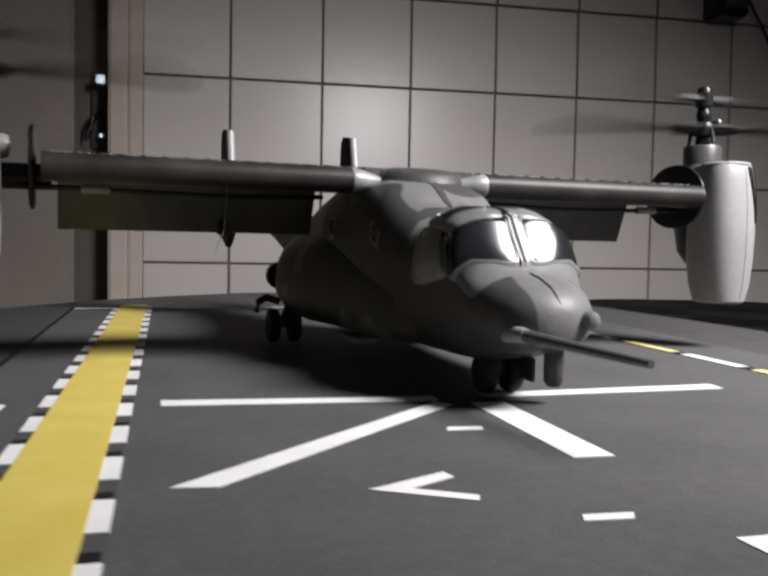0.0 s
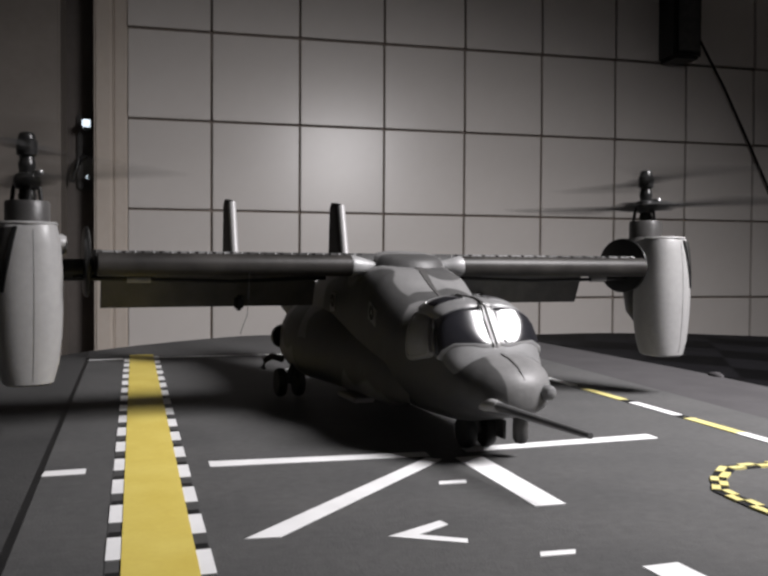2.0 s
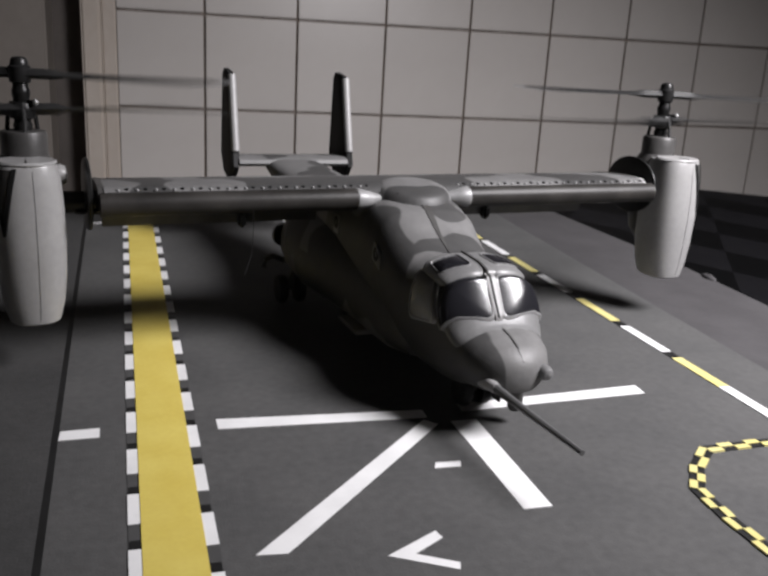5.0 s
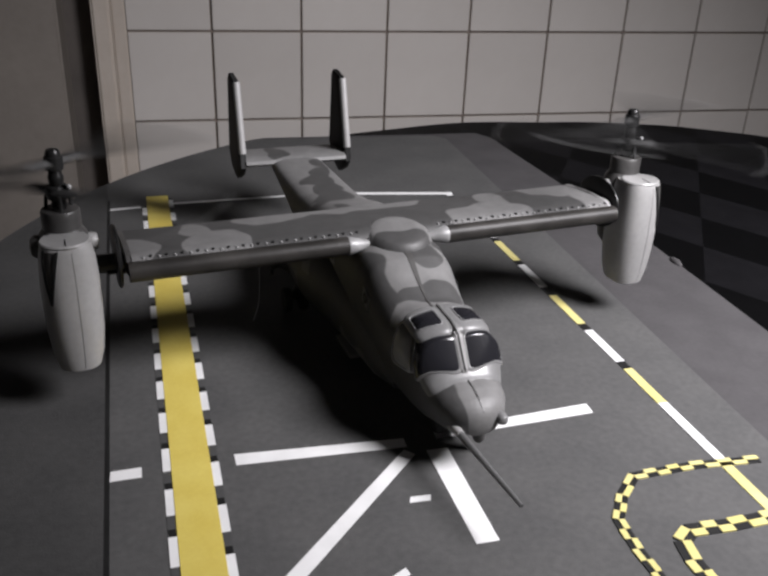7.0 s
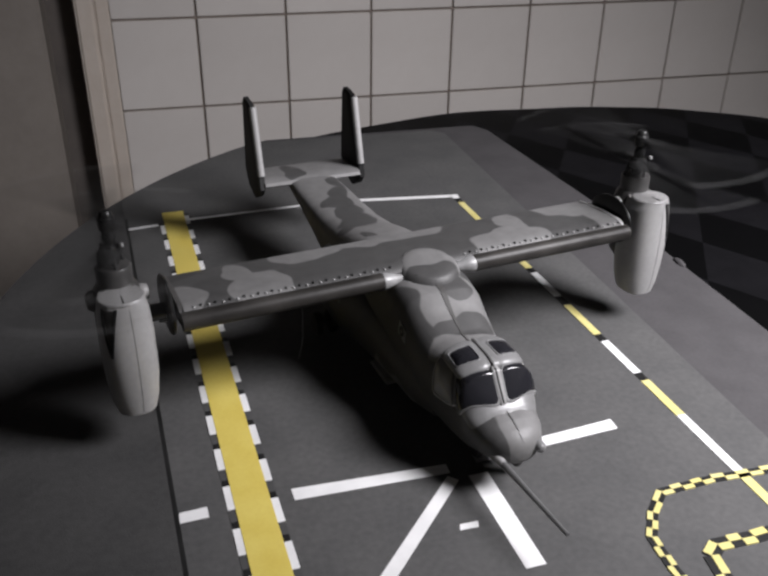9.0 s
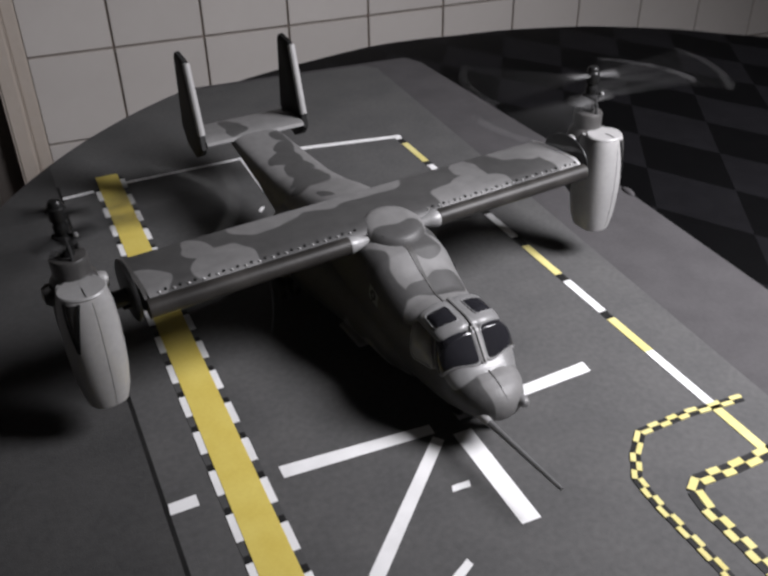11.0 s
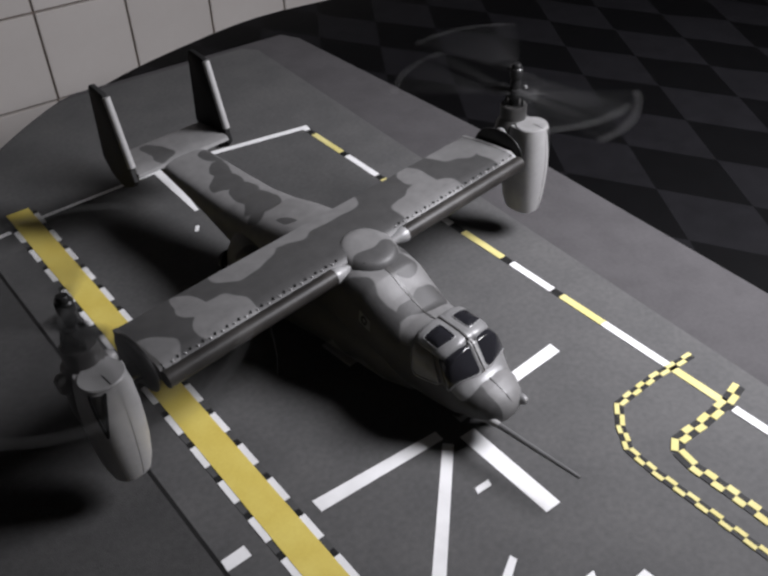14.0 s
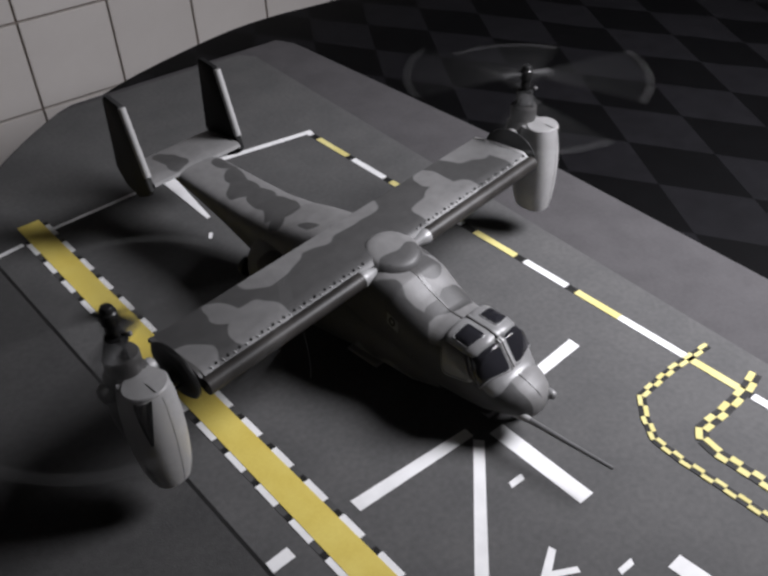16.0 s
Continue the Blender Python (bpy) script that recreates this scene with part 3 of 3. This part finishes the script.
part("canopy_shell", loft(rounded([(-0.1040, ROLL - 84), (-0.0630, ROLL - 66), (-0.0630, ROLL + 66), (-0.1040, ROLL + 84)], [(0.02, 0.0008), (0.3, 0.0008), (0.6, 0.0008), (0.85, 0.0008), (0.95, 0.0006), (1.0, 0.0002), (1.02, -0.0012)], 64, 4.5)), M_CANOPY, craft, "raised pale grey canopy frame")
part("canopy_roof", loft(rounded([(-0.0882, ROLL - 36), (-0.0645, ROLL - 34), (-0.0645, ROLL + 34), (-0.0882, ROLL + 36)], [(0.02, 0.0035), (0.3, 0.0035), (0.6, 0.0035), (0.85, 0.0034), (0.95, 0.0028), (1.0, 0.0016), (1.01, -0.001)], 56, 5.0)), M_CANOPY, craft, "pale canopy roof between its two lobes")
part("canopy_ridge", patch([(-0.1004, ROLL - 1.7), (-0.0880, ROLL - 1.5), (-0.0880, ROLL + 1.5), (-0.1004, ROLL + 1.7)], 0.0027, n=20), M_POD, craft, "pale strip between the windshields")
part("nose_seam", patch([(-0.1196, -0.8), (-0.1030, ROLL - 0.5), (-0.1030, ROLL + 0.5), (-0.1196, 0.8)], 0.0004, n=10), M_DARKGREY, craft)
part("centre_seam", patch([(-0.1004, ROLL - 0.6), (-0.0890, ROLL - 0.5), (-0.0890, ROLL + 0.5), (-0.1004, ROLL + 0.6)], 0.0030, n=14), M_INK, craft, "dark seam over nose and canopy")
part("roof_centre_seam", patch([(-0.0885, ROLL - 0.5), (-0.0655, ROLL - 0.5), (-0.0655, ROLL + 0.5), (-0.0885, ROLL + 0.5)], 0.0041, n=14), M_DARKGREY, craft)
part("roof_seam", patch([(-0.0650, ROLL - 0.5), (-0.0200, -0.5), (-0.0200, 0.5), (-0.0650, ROLL + 0.5)], 0.0003, n=20), M_DARKGREY, craft)
for y, a in ((-0.031, -78), (0.022, -80), (-0.031, 78)):
    h = 0.0040
    rd = part("roundel", patch([(y - h, a - 6.5), (y + h, a - 6.5), (y + h, a + 6.5), (y - h, a + 6.5)], 0.0004), M_CANOPY, craft, "pale square with a dark ring")
    pc = skin(y, a, 0.0006)
    sg = 1 if a > 0 else -1
    bmr = bmesh.new()
    ringpts = [[(pc.x + sg * 0.0002 * k, pc.y + r * math.cos(t), pc.z + 1.25 * r * math.sin(t)) for t in [2 * math.pi * i / 20 for i in range(20)]] for k, r in ((0, 0.0026), (1, 0.0026), (1, 0.0012), (0, 0.0012))]
    part("ring", loft(ringpts, False, bmr), M_INK, rd)
# dome where the wing turns, wing root brackets
COVER = pose(0.001, -0.006, 0.0728, 8)
part("wing_pivot_cover", turned([(0.0200, -0.0062), (0.0194, -0.0030), (0.0186, -0.0006), (0.0166, 0.0030), (0.0144, 0.0042), (0.0100, 0.0047), (0.0040, 0.0050), (0.0004, 0.0050)], 40), M_CAMO_CAP, craft, "round camouflaged cover over the wing pivot", COVER)
part("cover_seam", turned([(0.0186, -0.0042), (0.0199, -0.0040), (0.0198, -0.0036), (0.0186, -0.0034)], 40), M_INK, craft, "", COVER)
for s in (-1, 1):
    for p in ((s * 0.0115, -0.009), (s * 0.012, 0.008)):
        part("screw", turned([(0.0009, 0.0010), (0.0009, 0.0037), (0.0005, 0.0039)], 10, "z", (p[0], p[1], 0)), M_INK, craft, "", COVER)


def wing_ring(x, chord0=-0.0075, chord1=0.040, top=0.0775, thick=0.0105):
    ring = []
    for k in (0.0, 0.03, 0.1, 0.22, 0.4, 0.6, 0.8, 1.0):
        ring.append((x, chord0 + (chord1 - chord0) * k, top - 0.0032 * (1 - min(1, k / 0.12)) ** 2 - 0.0030 * max(0, (k - 0.4) / 0.6) ** 1.5))
    for k in (1.0, 0.8, 0.6, 0.4, 0.22, 0.1, 0.03, 0.0):
        ring.append((x, chord0 + (chord1 - chord0) * k, top - thick + 0.0060 * max(0, (k - 0.3) / 0.7) + (0.002 * (1 - min(1, k / 0.1)))))
    return ring


wing = part("wing", loft([wing_ring(x) for x in (-0.139, -0.10, -0.06, -0.02, 0.02, 0.06, 0.10, 0.139)]), M_CAMO_WING, craft, "straight high camouflaged wing", TURN_M)
stud_me = mesh_of("stud", box((-0.0006, -0.0009, 0), (0.0006, 0.0009, 0.0011), 0.0003, 1), M_STUD, False)
hole_me = mesh_of("slot", box((-0.0006, -0.0008, 0), (0.0006, 0.0008, 0.0008)), M_INK, False)
for s in (-1, 1):
    part("leading_edge", tube([(s * 0.0285, -0.0085, 0.0715), (s * 0.1412, -0.0085, 0.0715)], 0.0050, 16), M_TUBE, craft, "dull metal leading edge", TURN_M)
    part("root_bracket", loft([[(s * x, -0.0085 + 1.08 * r * math.cos(a), 0.0715 + 1.04 * r * math.sin(a)) for a in [2 * math.pi * j / 14 for j in range(14)]] for x, r in ((0.0150, 0.0012), (0.0190, 0.0026), (0.0240, 0.0038), (0.0284, 0.0050), (0.0292, 0.0048))]), M_SILVER, craft, "worn silver wing root fitting", TURN_M)
    part("tip_cap", loft([[(s * x, y, z) for _, y, z in wing_ring(0, -0.0055, 0.0402, 0.0778, 0.0110)] for x in (0.1388, 0.1414)]), M_POD if s > 0 else M_DARKGREY, craft, "rounded wing tip rib", TURN_M)
    flap = part("flap", loft([[(s * x, 0.0365, 0.0725), (s * x, 0.0405, 0.0735), (s * x, 0.0475, 0.0515), (s * x, 0.0455, 0.0505)] for x in (0.030, 0.080, 0.1362)]), M_DARKGREY, craft, "drooped dark grey flap", TURN_M)
    part("flap_bracket", box((s * 0.070 - 0.0018, 0.040, 0.0485), (s * 0.070 + 0.0022, 0.046, 0.056), 0.0012), M_BLACK, flap)
    for i in range(-1, 14):
        x = s * (0.0335 + 0.0077 * i)
        st = new("stud", stud_me)
        st.parent, st.matrix_local = craft, TURN_M @ pose(x, -0.0045, 0.0761, 0, 0, -s * 25)
        sl = new("slot", hole_me)
        sl.parent, sl.matrix_local = craft, TURN_M @ pose(x + 0.0036, -0.0038, 0.0765, 0, 0, s * 20)
    part("control_rod", tube([(s * 0.035, 0.010, 0.0655), (s * 0.08, 0.006, 0.0640), (s * 0.12, 0.006, 0.0648), (s * 0.150, 0.008, 0.0655)], 0.0010, 8), M_BLACK, craft, "", TURN_M)
    part("rod_sleeve", tube([(s * 0.118, 0.006, 0.0650), (s * 0.128, 0.006, 0.0650)], 0.0017, 10), M_SILVER, craft, "", TURN_M)
    # tip disc, pivot
    part("tip_disc", turned([(0.0150, s * 0.1435), (0.0160, s * 0.1440), (0.0160, s * 0.1450), (0.0150, s * 0.1456), (0.0050, s * 0.1459)], 40, "x", (0, 0.012, 0.0725), 1.28, 0.96), M_BLACK, craft, "black oval plate between wing tip and nacelle", TURN_M)
    part("tilt_pivot", tube([(s * 0.138, 0.012, 0.0690), (s * 0.160, 0.012, 0.0690)], 0.0048, 16), M_BLACK, craft, "", TURN_M)

# loose thin wire below the leading edge
part("wire", tube([(-0.078, -0.012, 0.069), (-0.0785, -0.014, 0.060), (-0.080, -0.017, 0.050), (-0.084, -0.021, 0.042)], 0.00016, 6), M_BLACK, craft, "thin loose wire", TURN_M)


# ---- nacelles and rotors ----
NX, MAST_Y = {-1: 0.1680, 1: 0.1645}, 0.0165


def pod_ring(z, rx, ry, e=2.4, n=32, back=1.0):
    ring = []
    for i in range(n):
        a = 2 * math.pi * i / n
        c, s = math.cos(a), math.sin(a)
        ring.append((math.copysign(abs(c) ** (2 / e), c) * rx, math.copysign(abs(s) ** (2 / e), s) * ry * (back if s > 0 else 1.0), z))
    return ring


POD = ((0.0215, 0.0085, 0.0085), (0.0225, 0.0100, 0.0098), (0.030, 0.0120, 0.0112), (0.042, 0.0133, 0.0122), (0.055, 0.0138, 0.0126), (0.068, 0.0137, 0.0123), (0.080, 0.0129, 0.0113), (0.0862, 0.0117, 0.0106), (0.0876, 0.0112, 0.0099))


def pod_point(z, deg, out):
    for p, q in zip(POD, POD[1:]):
        if p[0] <= z <= q[0]:
            k = (z - p[0]) / (q[0] - p[0])
            rx, ry = p[1] + (q[1] - p[1]) * k + out, p[2] + (q[2] - p[2]) * k + out
            c, s = math.cos(radians(deg)), math.sin(radians(deg))
            return Vector((math.copysign(abs(c) ** (2 / 2.4), c) * rx, math.copysign(abs(s) ** (2 / 2.4), s) * ry, z))


def pod_patch(corners, out, n=10):
    """A thin piece on the nacelle, over the four corners (height, degrees)."""
    (z0, a0), (z1, a1), (z2, a2), (z3, a3) = corners
    rings = []
    for i in range(n + 1):
        u = i / n
        za, aa, zb, ab = z0 + (z1 - z0) * u, a0 + (a1 - a0) * u, z3 + (z2 - z3) * u, a3 + (a2 - a3) * u
        top = [pod_point(za + (zb - za) * j / 6, aa + (ab - aa) * j / 6, out) for j in range(7)]
        low = [pod_point(za + (zb - za) * j / 6, aa + (ab - aa) * j / 6, -0.0006) for j in range(7)]
        rings.append(top + low[::-1])
    return loft(rings)


def nacelle(s):
    m = TURN_M @ pose(s * NX[s], 0, 0)
    body = part("nacelle", loft([pod_ring(*q, back=1.55) for q in POD]), M_POD, craft, "light grey upright engine nacelle", m)
    part("top_plate", turned([(0.0115, 0.0872), (0.0119, 0.0880), (0.0112, 0.0888), (0.0004, 0.0890)], 32, "z", (0, 0, 0), 1.0, 0.90), M_POD, body)
    part("plate_seam", box((-0.0002, -0.0090, 0.0886), (0.0002, -0.0010, 0.0892)), M_INK, body)
    part("front_seam", pod_patch([(0.0240, -83.4), (0.0855, -83.4), (0.0855, -82.6), (0.0240, -82.6)], 0.0001), M_CANOPY, body)
    mid = -128 if s < 0 else -52
    part("intake", pod_patch([(0.0640, mid - 1), (0.0862, mid - 20), (0.0862, mid + 20), (0.0640, mid + 1)], 0.0002), M_DARKGREY, body, "dark wedge-shaped intake")
    for w in (-1, 1):
        part("intake_edge", pod_patch([(0.0600, mid - 3), (0.0866, mid + w * 20 - 4), (0.0866, mid + w * 20 + 4), (0.0600, mid + 3)], 0.0006), M_BLACK, body, "black edge of the intake")
    rear = part("gearbox_body", loft([pod_ring(z, rx, ry, 2.2) for z, rx, ry in ((0.040, 0.006, 0.006), (0.046, 0.0105, 0.0095), (0.060, 0.0128, 0.0118), (0.078, 0.0128, 0.0118), (0.086, 0.0112, 0.0105), (0.0895, 0.0088, 0.0085))]), M_DARKGREY, craft, "grey rounded gearbox housing", m @ pose(0, MAST_Y, 0))
    part("collar", turned([(0.0092, 0.088), (0.0092, 0.0975), (0.0086, 0.0985), (0.0036, 0.0988)], 28), M_DARKGREY, rear)
    for dx, r in ((-s, 0.0046), (s, 0.0058)):
        part("knob", turned([(0.0006, 0), (r * 0.72, 0.0006), (r, 0.003), (r, 0.0068), (r * 0.8, 0.0086), (0.0006, 0.0092)], 20, "x", (0, 0, 0), 1, 1), M_POD if dx == -s else M_DARKGREY, rear, "", pose(dx * 0.0095 - (0.0046 if dx < 0 else 0.0046) + dx * 0.002, 0.0, 0.0800))
    part("mast", turned([(0.0034, 0.0985), (0.0038, 0.1010), (0.0033, 0.1022), (0.0033, 0.1120), (0.0036, 0.1128), (0.0036, 0.1150), (0.0031, 0.1158), (0.0030, 0.1240)], 18), M_BLACK, rear)
    for a in (35, 155, 275):
        c, q = math.cos(radians(a)), math.sin(radians(a))
        part("pitch_link", tube([(0.0068 * c, 0.0068 * q, 0.0985), (0.0062 * c, 0.0062 * q, 0.1035), (0.0040 * c, 0.0040 * q, 0.1100)], 0.0009, 8), M_RUBBER, rear)
    part("link_ball", turned([(0.0003, -0.0013), (0.0010, -0.0009), (0.0013, 0.0), (0.0010, 0.0009), (0.0003, 0.0013)], 14, "z", (0.0052, -0.0050, 0.1105)), M_STUD, rear, "bright metal link ball")
    part("link_arm", tube([(0.0015, -0.0015, 0.1105), (0.0052, -0.0050, 0.1105)], 0.0008, 8), M_BLACK, rear)
    rotors = []
    for nm, z, up in (("upper_rotor", 0.1215, True), ("lower_rotor", 0.1068, False)):
        hub = turned([(0.0030, -0.0040), (0.0042, -0.0034), (0.0044, -0.0010), (0.0044, 0.0026), (0.0036, 0.0034), (0.0034, 0.0050), (0.0026, 0.0062), (0.0008, 0.0066)], 20) if up else turned([(0.0034, -0.0036), (0.0050, -0.0030), (0.0056, -0.0006), (0.0056, 0.0010), (0.0048, 0.0030), (0.0034, 0.0036)], 24)
        rot = part(nm, hub, M_BLACK, craft, "black rotor hub with two blades", m @ pose(0, MAST_Y, z))
        for k in (0, 1):
            root, tip, pitch = 0.0055, 0.085, radians(9)
            grip = (0.0056, 0.0044) if up else (0.0115, 0.0052)
            rings = []
            for r, ch, th in ((root - 0.003, *grip), (0.014, *grip), (0.018, 0.0054, 0.0024), (0.024, 0.0092, 0.0014), (0.050, 0.0100, 0.0012), (tip - 0.006, 0.0086, 0.0010)):
                rings.append([(r * (1 if k == 0 else -1), ch * u * math.cos(pitch), th * w + ch * u * math.sin(pitch) * (1 if up else -1)) for u, w in ((-0.5, 0), (-0.2, 0.5), (0.25, 0.45), (0.5, 0), (0.2, -0.4), (-0.2, -0.4))])
            bl = part("blade", loft(rings), M_BLADE, rot)
            rings = []
            for r, ch, th in ((tip - 0.006, 0.0084, 0.0012), (tip - 0.001, 0.0066, 0.0011), (tip, 0.0050, 0.0006)):
                rings.append([(r * (1 if k == 0 else -1), ch * u * math.cos(pitch), th * w + ch * u * math.sin(pitch) * (1 if up else -1)) for u, w in ((-0.5, 0), (-0.2, 0.5), (0.25, 0.45), (0.5, 0), (0.2, -0.4), (-0.2, -0.4))])
            part("blade_tip", loft(rings), M_TIP, bl, "white blade tip")
        rotors.append((rot, m @ pose(0, MAST_Y, z), 1 if up else -1))
    return rotors


ROTORS = nacelle(-1) + nacelle(1)

# ---- tail ----
part("tailplane", loft([[(x, 0.1855, 0.0585), (x, 0.1865, 0.0607), (x, 0.1895, 0.0622), (x, 0.196, 0.0628), (x, 0.222, 0.0600), (x, 0.226, 0.0588), (x, 0.210, 0.0565), (x, 0.190, 0.0560)] for x in (-0.041, -0.023, -0.003, 0.017, 0.035)]), M_CAMO, craft, "camouflaged tailplane between the fins")
for s in (-1, 1):
    out = [(0.1865, 0.0560), (0.2035, 0.1145), (0.2065, 0.1165), (0.2215, 0.1185), (0.2245, 0.1160), (0.2290, 0.0600), (0.2200, 0.0480), (0.2050, 0.0435), (0.1920, 0.0500)]
    cy, cz = sum(p[0] for p in out) / 9, sum(p[1] for p in out) / 9
    rings = [[(s * 0.0400 - 0.003 + dx, cy + (y - cy) * k, cz + (z - cz) * k) for y, z in out] for dx, k in ((-0.0024, 0.95), (-0.0016, 1.0), (0.0016, 1.0), (0.0024, 0.95))]
    # the right fin gets the deeper painted shade
    fin = part("fin", loft(rings), M_FIN_SHADE if s < 0 else M_FIN_DEEP_SHADE, craft, "tail fin coloured dark for its unlit face, with a pale leading edge" if s < 0 else "tail fin coloured near black for its unlit face, with a pale leading edge")
    part("fin_leading_edge", tube([(s * 0.0400 - 0.003, 0.1897, 0.0660), (s * 0.0400 - 0.003, 0.1953, 0.0855), (s * 0.0400 - 0.003, 0.2035, 0.1150)], 0.0027, 12), M_POD, fin, "pale leading edge")

# ---- nose fittings, gear ----
part("refuelling_probe", tube([(-0.0125, -0.096, 0.0200), (-0.0121, -0.106, 0.0212), (-0.0116, -0.116, 0.0220), (-0.0112, -0.121, 0.0220)], 0.0032, 14, 0.0020), M_POD, craft, "light grey probe fairing")
part("probe_tip", tube([(-0.0113, -0.119, 0.0220), (-0.0100, -0.145, 0.0216), (-0.0084, -0.1718, 0.0212)], 0.0018, 10, 0.0010), M_PROBE, craft, "long thin grey probe")
part("nose_sensor", turned([(0.0006, -0.0058), (0.0019, -0.0053), (0.0028, -0.0038), (0.0030, -0.0015), (0.0026, 0.0005), (0.0022, 0.0012), (0.0022, 0.0110)], 18, "y", (0.0097, -0.1170, 0.0258)), M_CANOPY, craft, "rounded grey nose sensor")
part("sensor_neck", turned([(0.0027, 0.001), (0.0032, 0.0015), (0.0032, 0.006), (0.0027, 0.0065)], 16, "y", (0.0097, -0.1170, 0.0258)), M_BLACK, craft)
part("chin_turret", turned([(0.0005, 0.0046), (0.0020, 0.0050), (0.0030, 0.0066), (0.0031, 0.0100), (0.0029, 0.0175)], 18, "z", (0.0065, -0.1060, 0)), M_DARKGREY, craft, "grey turret under the nose")
part("gear_door", box((0.0035, -0.0985, 0.0050), (0.0047, -0.0885, 0.0125), 0.0003), M_DARKGREY, craft)


def wheel(parent, x, y, r, w, name="wheel"):
    tyre = part(name, turned([(r * 0.55, -w / 2), (r * 0.9, -w / 2), (r, -w * 0.25), (r, w * 0.25), (r * 0.9, w / 2), (r * 0.55, w / 2)], 28, "x", (x, y, r)), M_RUBBER, parent)
    part("rim", turned([(r * 0.2, -w * 0.42), (r * 0.55, -w * 0.4), (r * 0.55, w * 0.4), (r * 0.2, w * 0.42)], 20, "x", (x, y, r)), M_DARKGREY, tyre)


for nm, gx, gy, r, w, dx, top in (("nose_gear", -0.002, -0.086, 0.0066, 0.0042, 0.0044, 0.016), ("main_gear", -0.0385, 0.064, 0.0078, 0.0046, 0.0050, 0.020), ("main_gear", 0.0385, 0.064, 0.0078, 0.0046, 0.0050, 0.020)):
    leg = part(nm, tube([(gx, gy, r), (gx, gy, 0.011), (gx * 0.9, gy + 0.001, top)], 0.0019, 12), M_DARKGREY, craft, "dark landing gear leg with twin wheels")
    part("axle", tube([(gx - dx, gy, r), (gx + dx, gy, r)], 0.0011, 10), M_DARKGREY, leg)
    for s in (-1, 1):
        wheel(leg, gx + s * dx, gy, r, w)
part("tail_bumper", tube([(-0.036, 0.088, 0.0175), (-0.041, 0.093, 0.0190), (-0.0445, 0.096, 0.0165), (-0.0455, 0.097, 0.0115)], 0.0019, 10), M_DARKGREY, craft)
part("step", box((-0.0300, -0.020, 0.0085), (-0.0200, 0.006, 0.0105), 0.0006), M_POD, craft, "pale folding step under the side door")

# ---- things on the wall ----
wb = thing("wall_box", "black wall-mounted box with a hanging cable on the tiles", "wall box", pose(0.964, WALL_Y - 0.004, 0.605))
part("body", box((-0.043, -0.060, -0.122), (0.018, 0.0045, 0.125), 0.006), M_BLACK, wb)
part("front_panel", box((-0.037, -0.0625, -0.110), (0.012, -0.0590, 0.112), 0.002), M_DARKGREY, wb)
part("cable", tube([(0.016, -0.02, -0.033), (0.026, -0.016, -0.044), (0.036, -0.014, -0.061), (0.066, -0.012, -0.107), (0.104, -0.011, -0.167), (0.157, -0.011, -0.265), (0.25, -0.011, -0.44)], 0.0026, 10), M_BLACK, wb)
lt = thing("door_latch", "dark metal latch with a bright chrome knob in the recess", "latch", pose(-0.184, WALL_Y + 0.06, 0.265))
part("latch_plate", box((-0.014, -0.012, -0.06), (0.014, 0.0005, 0.075), 0.003), M_DARKGREY, lt)
part("knob", turned([(0.002, -0.0475), (0.006, -0.044), (0.0095, -0.035), (0.009, -0.024), (0.006, -0.018), (0.005, -0.01)], 24, "y", (0.004, 0, 0.052)), M_CHROME, lt, "bright chrome knob")
part("keeper_plate", box((-0.0085, -0.004, -0.007), (0.0085, 0.0, 0.007), 0.0018), M_CHROME, lt, "bright chrome keeper plate", pose(0.006, -0.050, 0.052, 0, 0, 16))
part("keeper_plate", box((-0.004, -0.004, -0.004), (0.004, 0.0, 0.004), 0.0012), M_CHROME, lt, "bright chrome keeper plate", pose(0.006, -0.034, -0.040, 0, 0, 16))
part("lever", tube([(0.0, -0.012, 0.0), (-0.008, -0.03, -0.01), (-0.016, -0.034, -0.03), (-0.020, -0.034, -0.05)], 0.005, 12, 0.004), M_BLACK, lt)

# ---- wall tiles ----
tile_me = mesh_of("tile", box((-PITCH / 2 + 0.0022, -0.004, -PITCH / 2 + 0.0022), (PITCH / 2 - 0.0022, 0.0045, PITCH / 2 - 0.0022), 0.0012, 2), M_TILE, False)
part_me = mesh_of("tile", box((-0.0640, -0.004, -PITCH / 2 + 0.0022), (PITCH / 2 - 0.0022, 0.0045, PITCH / 2 - 0.0022), 0.0012, 2), M_TILE, False)
rng = random.Random(4)
for c in range(-1, 11):
    for r in range(-5, 10):
        x, z = CX + (c + 0.5) * PITCH, CZ + (r + 0.5) * PITCH
        tl = new("tile", part_me if c < 0 else tile_me)
        tl.parent = wall_north
        tl.matrix_local = pose(x, WALL_Y, z, rng.uniform(-0.15, 0.15) - (1.6 if r > 0 else 0.0), 0, rng.uniform(-0.15, 0.15))


def motions():
    """The rotors turn at a steady pace, upper and lower against each other."""
    for rot, rest, way in ROTORS:
        phase = 8 if way > 0 else -14
        walk(rot, [(k / FPS, rest @ pose(0, 0, 0, 0, 0, phase + way * 79.0 * k)) for k in range(0, round(16 * FPS) + 1)])


motions()
